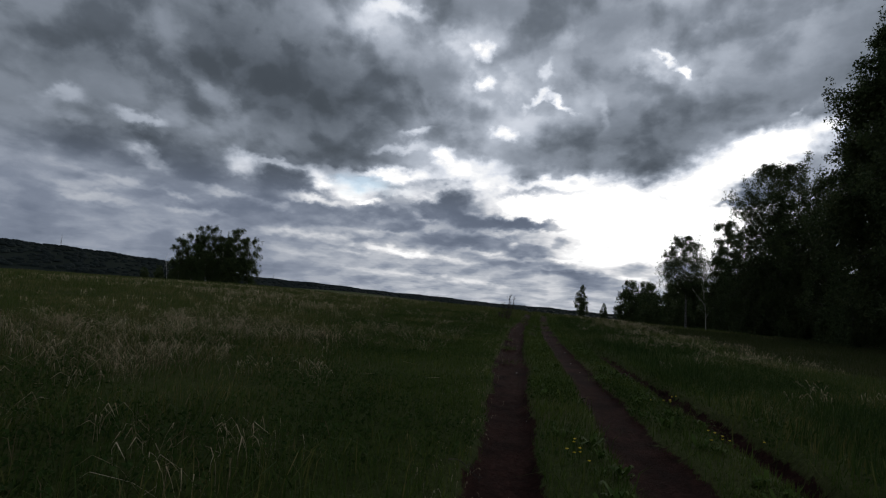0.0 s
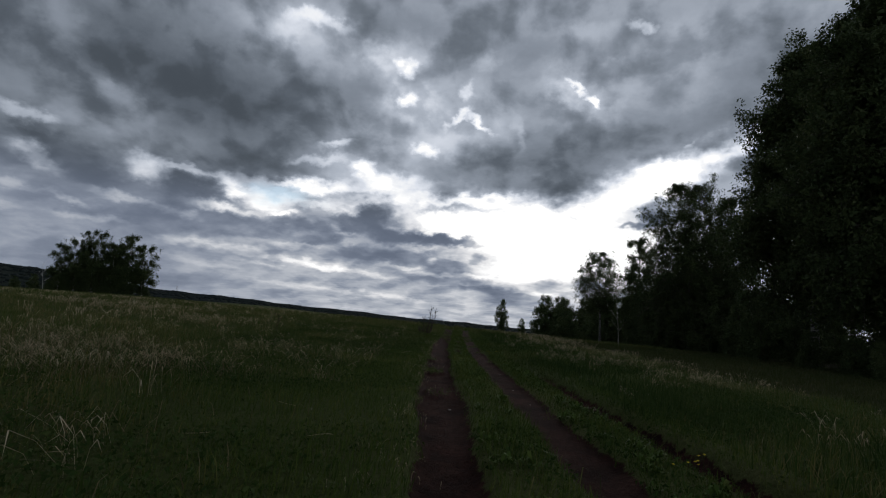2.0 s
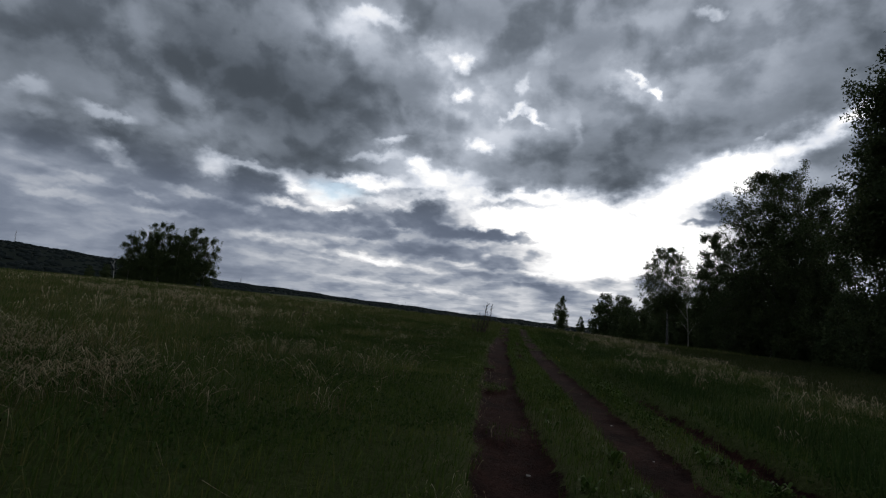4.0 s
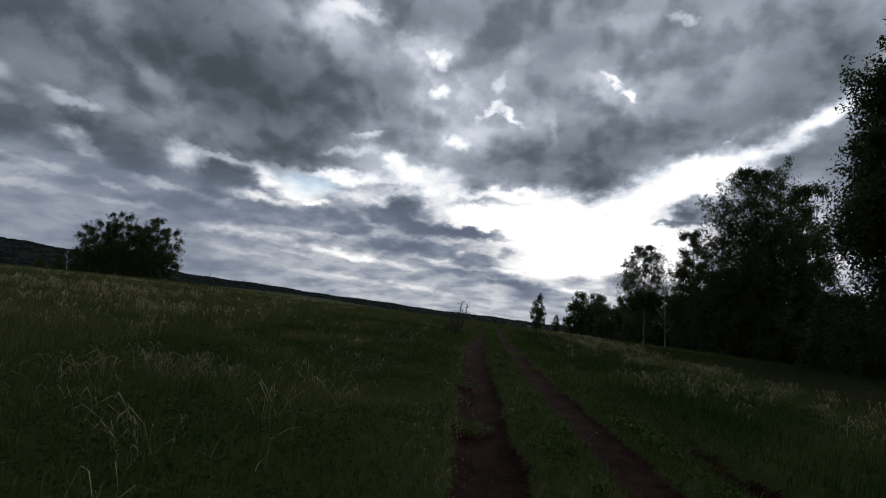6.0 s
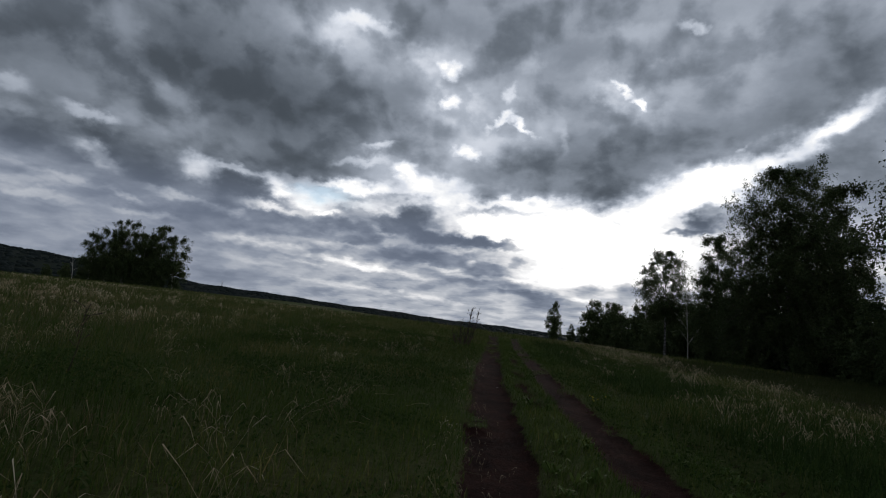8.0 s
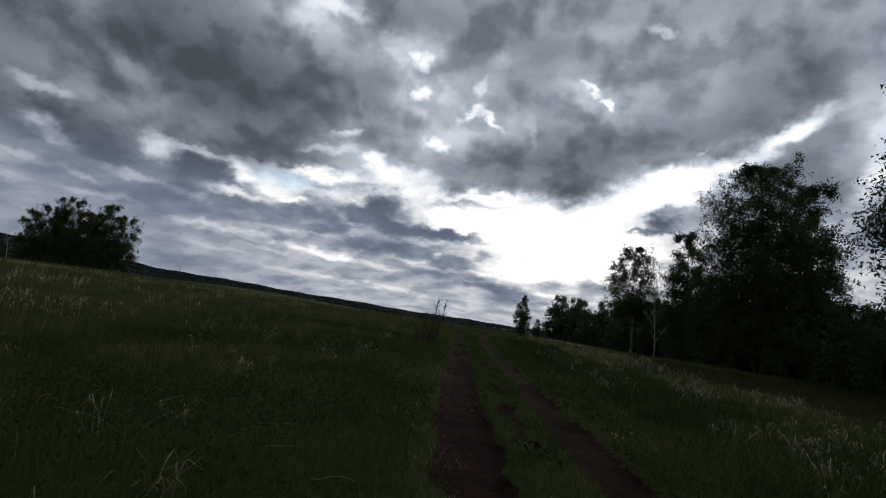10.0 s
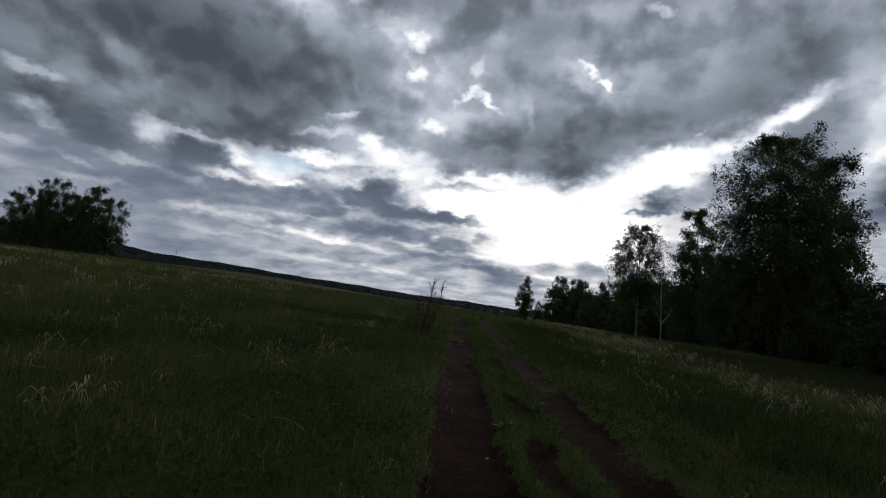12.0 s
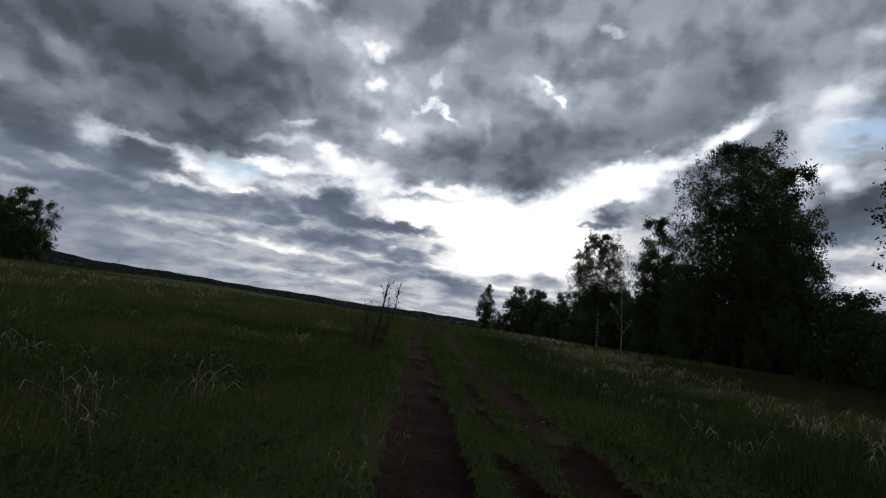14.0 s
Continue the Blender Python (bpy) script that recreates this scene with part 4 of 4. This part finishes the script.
def build_grass():
    rng = np.random.default_rng(101)
    # tall meadow near the walk
    x, y = scatter(rng, -12, 14, 1.5, 56, 235)
    keep = rng.uniform(size=len(x)) < step(-13, -5, x) * (1 - step(8, 15, x)) * (1 - 0.9 * step(34, 58, y))
    x, y = x[keep], y[keep]
    keep = (rng.uniform(size=len(x)) > bare_at(x, y) * 1.4) & (rng.uniform(size=len(x)) > 0.93 * track_zone(x, y))
    x, y = x[keep], y[keep]
    h = rng.uniform(0.10, 0.36, len(x)) * (0.92 + 0.42 * ripple(x, y, 0.55) + 0.42 * ripple(x + 9, y, 2.6))
    near = mesh_from("meadow_grass", *blades(rng, x, y, h, rng.uniform(0.006, 0.013, len(x)), 0.75), [MAT_GRASS], None, False)
    tagged(near, "tall dark green meadow grass with some dry blades", "grass", "", "stuff")
    # a rank dark belt beyond the third rut
    x, y = scatter(rng, 3.6, 9.0, 2, 60, 150)
    lush = step(3.7, 4.4, x - 0.03 * np.maximum(y - 20, 0)) * (1 - step(6.6, 9.0, x - 0.03 * np.maximum(y - 20, 0))) * (0.25 + 0.65 * step(-0.3, 0.4, ripple(x, y, 1.2)))
    keep = rng.uniform(size=len(x)) < lush
    x, y = x[keep], y[keep]
    h = rng.uniform(0.22, 0.50, len(x)) * (0.9 + 0.35 * ripple(x + 4, y, 1.5) + 0.3 * ripple(x, y + 2, 3.7))
    rank = mesh_from("rank_grass", *blades(rng, x, y, h, rng.uniform(0.010, 0.022, len(x)), 0.6), [MAT_WEED], None, False)
    tagged(rank, "tall rank dark green grass beside the track", "grass", "", "stuff")
    # small leaves of herbs among the blades
    x, y = scatter(rng, -7, 10, 2, 46, 110)
    keep = (rng.uniform(size=len(x)) > bare_at(x, y) * 1.6) & (rng.uniform(size=len(x)) < step(-0.4, 0.5, ripple(x - 2, y, 1.1)))
    x, y = x[keep], y[keep]
    z = land(x, y) + rng.uniform(0.02, 0.22, len(x)) * (1 - 0.6 * track_zone(x, y))
    herb = mesh_from("meadow_herbs", *sprays(rng, np.stack([x, y, z], -1), 3, 0.03, 0.01, 0.045), [MAT_WEED], None, False)
    tagged(herb, "small green herb leaves among the grass", "herbs", "", "stuff")
    # short turf along the ruts
    x, y = scatter(rng, -5.2, 6.5, 1.5, 60, 560)
    keep = (rng.uniform(size=len(x)) > bare_at(x, y) * 1.25) & (rng.uniform(size=len(x)) < track_zone(x, y))
    x, y = x[keep], y[keep]
    h = rng.uniform(0.05, 0.17, len(x)) * (1 + 0.3 * ripple(x, y, 1.3))
    turf = mesh_from("track_turf", *blades(rng, x, y, h, rng.uniform(0.008, 0.016, len(x)), 0.5, 1), [MAT_TURF], None, False)
    tagged(turf, "short trodden green grass between the wheel ruts", "grass", "", "stuff")
    # the wider meadow
    pts = [scatter(rng, -34, 36, 2, 76, 76)]
    x, y = np.concatenate([p[0] for p in pts]), np.concatenate([p[1] for p in pts])
    near_walk = step(-13, -5, x) * (1 - step(8, 15, x)) * (1 - step(34, 58, y))
    keep = rng.uniform(size=len(x)) > bare_at(x, y) + 0.7 * track_zone(x, y) + near_walk
    x, y = x[keep], y[keep]
    h = rng.uniform(0.16, 0.42, len(x)) * (0.8 + 0.3 * ripple(x, y, 0.4))
    w = rng.uniform(0.018, 0.038, len(x))
    # past this line the blades take the colour darkened for the grove's shade
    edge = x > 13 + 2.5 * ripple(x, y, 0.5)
    for name, side, mat, label in (("wide_meadow_grass", ~edge, MAT_MEADOW, "dark green meadow grass further off"), ("grove_shade_grass", edge, MAT_GROVE_SHADE, "dull olive grass along the grove, with the grove's shade in its colour")):
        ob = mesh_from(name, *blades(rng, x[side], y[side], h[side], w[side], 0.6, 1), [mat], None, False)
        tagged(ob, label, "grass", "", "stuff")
    pts = [scatter(rng, -130, -34, 10, 150, 4), scatter(rng, -34, 30, 62, 150, 7)]
    x, y = np.concatenate([p[0] for p in pts]), np.concatenate([p[1] for p in pts])
    h = rng.uniform(0.25, 0.55, len(x))
    far = mesh_from("far_meadow_grass", *blades(rng, x, y, h, rng.uniform(0.06, 0.14, len(x)), 0.4, 1), [MAT_MEADOW], None, False)
    tagged(far, "far meadow grass towards the crest", "grass", "", "stuff")


def dry_tufts(rng, x, y, stems, height, thick, head=2.0, slant=0.42):
    """Tufts of dead stems, bent at odd angles, with nodding seed heads."""
    n = len(x) * stems
    bx = np.repeat(x, stems) + rng.normal(size=n) * 0.13
    by = np.repeat(y, stems) + rng.normal(size=n) * 0.13
    h = np.repeat(height, stems) * rng.uniform(0.5, 1.15, n)
    z = land(bx, by)
    a = np.repeat(rng.uniform(0, 2 * np.pi, len(x)), stems) + rng.normal(size=n) * 1.0
    out = h * np.abs(rng.normal(size=n)) * slant
    ox, oy = np.cos(a) * out, np.sin(a) * out
    b = a + rng.normal(size=n) * 0.9
    nod = h * rng.uniform(0.14, 0.50, n) * (slant / 0.42)
    tx, ty = ox + np.cos(b) * nod, oy + np.sin(b) * nod
    w = thick * rng.uniform(0.6, 1.4, n)
    f = rng.uniform(0, 2 * np.pi, n)
    sx, sy = np.cos(f) * w, np.sin(f) * w

    def at(px, py, up_, wide):
        c = np.stack([bx + px, by + py, z + h * up_], -1)
        s = np.stack([sx * wide, sy * wide, np.zeros(n)], -1)
        return c - s, c + s

    p0, p1 = at(ox * 0, oy * 0, 0.0, 0.8)
    p2, p3 = at(ox * 0.55, oy * 0.55, 0.62, 0.6)
    p4, p5 = at(ox + (tx - ox) * 0.35, oy + (ty - oy) * 0.35, 0.93, head)
    p6, _ = at(tx, ty, 0.93 - rng.uniform(0.02, 0.40, n), 0.0)
    v = np.stack([p0, p1, p3, p2, p5, p4, p6], 1).reshape(-1, 3)
    k = 7 * np.arange(n)[:, None]
    return v, np.concatenate([k + [[0, 1, 2]], k + [[0, 2, 3]], k + [[3, 2, 4]], k + [[3, 4, 5]], k + [[5, 4, 6]]])


def build_dry_grass():
    rng = np.random.default_rng(202)
    # patches in the meadow on the high side
    def faded(x, y):
        p = 0.012 + 0.07 * step(0.0, 0.6, ripple(x + 3.0, y - 1.0, 0.62))
        for px, py, pr, amount in ((-6.0, 13.6, 1.7, 0.8), (-6.1, 8.4, 1.3, 0.7), (-9.8, 11.0, 2.2, 0.6), (-2.6, 4.6, 0.36, 0.5), (-3.2, 9.6, 0.6, 0.12), (-9.0, 16.5, 2.4, 0.5),
                                   (-1.9, 14.5, 0.5, 0.35), (-3.8, 14.0, 0.8, 0.35), (-4.2, 20.5, 0.7, 0.35), (-2.0, 31.5, 0.6, 0.3)):
            p = p + amount * np.exp(-((x - px) ** 2 + (y - py) ** 2) / pr ** 2)
        return p

    x, y = scatter(rng, -14, -1.6, 3, 50, 11.0)
    keep = rng.uniform(size=len(x)) < faded(x, y) * (0.45 + 0.75 * step(-0.3, 0.4, ripple(x, y, 2.2)))
    x, y = x[keep], y[keep]
    a = dry_tufts(rng, x, y, 14, rng.uniform(0.22, 0.46, len(x)), 0.0018, 2.3, 0.62)
    hx, hy = scatter(rng, -14, -1.4, 3, 50, 110)
    keep = rng.uniform(size=len(hx)) < faded(hx, hy)
    hx, hy = hx[keep], hy[keep]
    hay = mesh_from("faded_hay", *blades(rng, hx, hy, rng.uniform(0.18, 0.42, len(hx)), rng.uniform(0.005, 0.010, len(hx)), 0.9), [MAT_HAY], None, False)
    tagged(hay, "faded brown hay among the meadow grass", "dry grass", "", "stuff")
    # the pale strip between the track and the grove
    x, y = scatter(rng, 4.5, 24, 9, 84, 4.2)
    d = x - np.interp(y, [9, 16, 28, 35, 42, 60, 74, 84], [9.0, 9.0, 9.2, 9.4, 10.4, 11.4, 15.0, 16.0])
    patchy = 0.10 + 0.60 * step(-0.15, 0.55, 0.6 * ripple(x, y, 0.55) + 0.55 * ripple(x + 5, y, 1.5))
    keep = rng.uniform(size=len(x)) < np.exp(-(np.abs(d) / 4.0) ** 3) * patchy * (0.16 + 0.84 * step(15, 26, y))
    x, y = x[keep], y[keep]
    b = dry_tufts(rng, x, y, 11, rng.uniform(0.26, 0.54, len(x)), 0.0022, 2.8, 0.40)
    # a thin veil of it far out
    x, y = scatter(rng, -48, -9, 14, 80, 1.6)
    keep = rng.uniform(size=len(x)) < 0.1 + 0.9 * step(0.0, 0.6, ripple(x, y, 0.23)) * step(26, 36, y)
    x, y = x[keep], y[keep]
    c = dry_tufts(rng, x, y, 8, rng.uniform(0.25, 0.45, len(x)), 0.005, 3.0, 0.25)
    # flattened straw beside the first rut
    x, y = scatter(rng, -1.6, 0.6, 2, 46, 12)
    keep = rng.uniform(size=len(x)) < np.exp(-((x - np.interp(y, RUT_Y, RUT_L) + 0.55) / 0.28) ** 2)
    x, y = x[keep], y[keep]
    d = dry_tufts(rng, x, y, 5, rng.uniform(0.05, 0.13, len(x)), 0.0016)
    v, f = joined([a, b, c, d])
    ob = mesh_from("dry_grass", v, f, [MAT_DRY], None, False)
    tagged(ob, "pale dry seeding grass in patches", "dry grass", "", "stuff")


def build_weeds():
    """Rosettes of broad leaves along the ruts, and a few yellow flowers."""
    rng = np.random.default_rng(303)
    x, y = scatter(rng, 0.7, 5.0, 2.5, 48, 12.0)
    l, r = np.interp(y, RUT_Y, RUT_L), np.interp(y, RUT_Y, RUT_R)
    edge = np.exp(-((x - r - 0.75) / 0.38) ** 2) * (0.35 + 0.65 * step(-0.1, 0.4, ripple(x, y, 1.2))) + 0.4 * np.exp(-((x - (l + r) / 2) / 0.3) ** 2)
    keep = (rng.uniform(size=len(x)) < edge) & (bare_at(x, y) < 0.3) & (rng.uniform(size=len(x)) > 0.75 * step(19, 26, y))
    x, y = x[keep], y[keep]
    n, per = len(x), 15
    bx, by = np.repeat(x, per) + rng.normal(size=n * per) * 0.035, np.repeat(y, per) + rng.normal(size=n * per) * 0.035
    z = land(bx, by) + 0.01
    a = rng.uniform(0, 2 * np.pi, n * per)
    s = np.repeat(rng.uniform(0.05, 0.13, n), per) * rng.uniform(0.6, 1.2, n * per)
    d = np.stack([np.cos(a), np.sin(a), rng.uniform(0.3, 1.6, n * per)], -1)
    w = np.stack([-np.sin(a), np.cos(a), np.zeros(n * per)], -1) * (s * 0.20)[:, None]
    b = np.stack([bx, by, z], -1)
    m1, m2 = b + d * (s * 0.45)[:, None], b + d * (s * 0.8)[:, None]
    t = b + np.stack([d[:, 0], d[:, 1], d[:, 2] * 0.55], -1) * (s * 1.15)[:, None]
    v = np.stack([b, m1 - w, m1 + w, m2 - w * 0.8, m2 + w * 0.8, t], 1).reshape(-1, 3)
    k = 6 * np.arange(n * per)[:, None]
    f = np.concatenate([k + [[0, 2, 1]], k + [[1, 2, 4]], k + [[1, 4, 3]], k + [[3, 4, 5]]])
    tagged(mesh_from("broadleaf_weeds", v, f, [MAT_BROAD], None, False), "low broad-leaved green weeds along the ruts", "weeds", "", "stuff")


build_grass()
build_dry_grass()
build_weeds()


# ---------------------------------------------------------------- small things
def build_stalks():
    """Long dead stalks, broken and leaning in the grass."""
    rng = np.random.default_rng(404)
    out = []
    for i in range(90):
        x, y = (rng.uniform(-6.5, -0.9), rng.uniform(3.5, 42)) if i < 60 else (rng.uniform(4.6, 10), rng.uniform(5, 42))
        a, length = rng.uniform(0, 6.28), rng.uniform(0.18, 0.45)
        rise = rng.uniform(0.15, 0.9)
        k = np.linspace(0, 1, 7)[:, None]
        d = np.array([math.cos(a), math.sin(a), rise])
        d /= np.linalg.norm(d)
        path = np.array([x, y, float(land(x, y)) + 0.02]) + d * length * k + np.array([0, 0, -0.35 * length]) * k ** 2.5 * (1 - rise * 0.4) + np.array([-d[1], d[0], 0]) * rng.normal() * 0.15 * k ** 2
        path[:, 2] = np.maximum(path[:, 2], land(path[:, 0], path[:, 1]) + 0.06)
        out.append(tube(path, 0.0032 * (1 - 0.6 * k[:, 0]), 4))
    v, f = joined(out)
    tagged(mesh_from("dead_stalks", v, f, [MAT_DRY]), "bent pale dead stalks lying in the grass", "dry grass", "", "stuff")


build_stalks()


def build_fallen_twig(x, y, length, turn, seed):
    """A bare broken twig with side shoots, lying beside the rut."""
    rng = np.random.default_rng(seed)
    wood = []

    def shoot(p, a, size, r, depth):
        k = np.linspace(0, 1, 7)
        bend = a + np.cumsum(rng.normal(size=7) * 0.16)
        step_ = size / 6
        path = np.stack([p[0] + np.cumsum(np.cos(bend)) * step_ - np.cos(bend[0]) * step_, p[1] + np.cumsum(np.sin(bend)) * step_ - np.sin(bend[0]) * step_], -1)
        lift = 0.03 + 0.07 * np.sin(k * 2.6) * rng.uniform(0.3, 1.0)
        wood.append(tube(np.column_stack([path, land(path[:, 0], path[:, 1]) + lift]), r * (1 - 0.7 * k), 5))
        for j in range(3 if depth else 0):
            i = int(rng.integers(2, 6))
            shoot(path[i], bend[i] + rng.choice([-1, 1]) * rng.uniform(0.4, 0.9), size * rng.uniform(0.3, 0.5), r * 0.55, depth - 1)

    shoot(np.array([x, y]), turn, length, 0.0055, 2)
    v, f = joined(wood)
    root = new("fallen_twig")
    part("branch", v, f, MAT_BARK, root)
    return tagged(root, "bare grey-brown twig lying in the grass beside the rut", "twig", "fallen twigs")


build_fallen_twig(-0.75, 19.6, 1.2, 0.5, 1)
build_fallen_twig(-0.25, 5.3, 0.35, 0.3, 2)
build_fallen_twig(0.25, 31.4, 0.4, 2.6, 3)


def build_flower(seed, count):
    """A small clump of yellow flowers on thin stems."""
    rng = np.random.default_rng(seed)
    root = new("yellow_flowers")
    stems, heads = [], []
    for i in range(count):
        x, y, h = rng.normal() * 0.11, rng.normal() * 0.11, rng.uniform(0.10, 0.24)
        k = np.linspace(0, 1, 4)[:, None]
        tip = np.array([x * 1.3, y * 1.3, h])
        stems.append(tube(np.array([x, y, 0]) * (1 - k) + tip * k, np.full(4, 0.002), 3))
        a = np.linspace(0, 2 * np.pi, 9)[:-1]
        r = rng.uniform(0.014, 0.022)
        ring = np.stack([tip[0] + np.cos(a) * r, tip[1] + np.sin(a) * r, np.full(8, h + 0.006)], -1)
        v = np.concatenate([ring, [tip + [0, 0, 0.012]], [tip - [0, 0, 0.006]]])
        f = [[j, (j + 1) % 8, 8] for j in range(8)] + [[(j + 1) % 8, j, 9] for j in range(8)]
        heads.append((v, np.array(f)))
    for v, f in stems:
        part("stem", v, f, MAT_WEED, root)
    for v, f in heads:
        part("flower_head", v, f, MAT_YELLOW, root)
    return tagged(root, "clump of small yellow flowers in the track's green strip", "flowers", "yellow flowers along the track")


bloom = build_flower(1, 7)
for i, (x, y) in enumerate([(3.15, 10.0), (1.02, 5.8), (3.0, 7.3), (2.85, 27.5)]):
    m = Matrix.Translation((x, y, float(land(x, y)))) @ Matrix.Rotation(i * 1.1, 4, "Z")
    if i:
        copy_thing(bloom, m)
    else:
        bloom.matrix_basis = m


def build_pebbles():
    rng = np.random.default_rng(9)
    m, t, b = material("pale_stone", 0.9, 0.2)
    n = noise_node(t, object_coord(t), 60.0, 4, 0.6).outputs["Fac"]
    link(t, ramp_node(t, n, [(0.3, (0.20, 0.18, 0.16)), (0.7, (0.40, 0.37, 0.34))]), b.inputs["Base Color"])
    bm = bmesh.new()
    bmesh.ops.create_icosphere(bm, subdivisions=2, radius=1.0)
    for v in bm.verts:
        v.co *= 1 + 0.22 * noise.noise(v.co * 1.7)
        v.co.z *= 0.55
    me = bpy.data.meshes.new("pebble")
    bm.to_mesh(me)
    bm.free()
    me.materials.append(m)
    for i in range(12):
        y = rng.uniform(3.5, 40)
        x = float(np.interp(y, RUT_Y, RUT_L if i % 2 else RUT_R)) + rng.uniform(-0.3, 0.3)
        r = rng.uniform(0.010, 0.022)
        ob = new("pebble", me)
        ob.matrix_basis = Matrix.Translation((x, y, float(land(x, y)) + r * 0.3)) @ Matrix.Rotation(rng.uniform(0, 6), 4, "Z") @ Matrix.Diagonal((r * 1.3, r, r, 1))
        tagged(ob, "small pale pebble on the bare soil of a rut", "pebble", "pebbles in the ruts")


build_pebbles()


def build_weed_stem(x, y, height, seed):
    """A tall dry weed stem with short side shoots."""
    rng = np.random.default_rng(seed)
    k = np.linspace(0, 1, 8)[:, None]
    top = np.array([0.12 * height, 0.03, height])
    path = top * k + np.array([0.05, 0, 0]) * np.sin(k * 3)
    wood = [tube(path, 0.008 * (1 - 0.6 * k[:, 0]), 5)]
    for j in range(9):
        p = path[0] + (path[-1] - path[0]) * rng.uniform(0.4, 1.0)
        e = p + np.array([rng.normal() * 0.10, rng.normal() * 0.10, rng.uniform(0.05, 0.18)])
        wood.append(tube(np.linspace(p, e, 4), np.array([0.005, 0.004, 0.005, 0.009]), 4))
    v, f = joined(wood)
    root = new("weed_stem")
    part("stalk", v, f, MAT_TWIG, root)
    tagged(root, "tall dry brown weed stem standing in the grass", "weed")
    root.matrix_basis = Matrix.Translation((x, y, float(land(x, y)) - 0.02))


build_weed_stem(-5.4, 22.6, 1.05, 1)
build_weed_stem(-11.4, 83.0, 1.7, 2)
build_weed_stem(-12.0, 83.6, 1.4, 3)


def build_mast(x, y, height):
    """A slender lattice mast on the far hill."""
    legs = []
    for i in range(3):
        a = i * 2.094
        legs.append(tube(np.array([[math.cos(a) * 1.6, math.sin(a) * 1.6, -2], [math.cos(a) * 0.5, math.sin(a) * 0.5, height]]), [0.35, 0.25], 4))
    rungs = []
    for k in np.arange(0.05, 1.0, 0.09):
        r = 1.6 + (0.5 - 1.6) * k
        for i in range(3):
            a, b = i * 2.094, (i + 1) * 2.094
            rungs.append(tube(np.array([[math.cos(a) * r, math.sin(a) * r, k * height], [math.cos(b) * r, math.sin(b) * r, (k + 0.07) * height]]), [0.15, 0.15], 3))
    root = new("radio_mast")
    for v, f in legs:
        part("leg", v, f, MAT_METAL, root)
    v, f = joined(rungs)
    part("bracing", v, f, MAT_METAL, root)
    tagged(root, "slender grey lattice mast on the wooded hill", "mast")
    root.matrix_basis = Matrix.Translation((x, y, float(land(x, y, False))))


build_mast(-650.0, 1357.0, 17.0)
build_mast(-1031.0, 1063.5, 28.0)
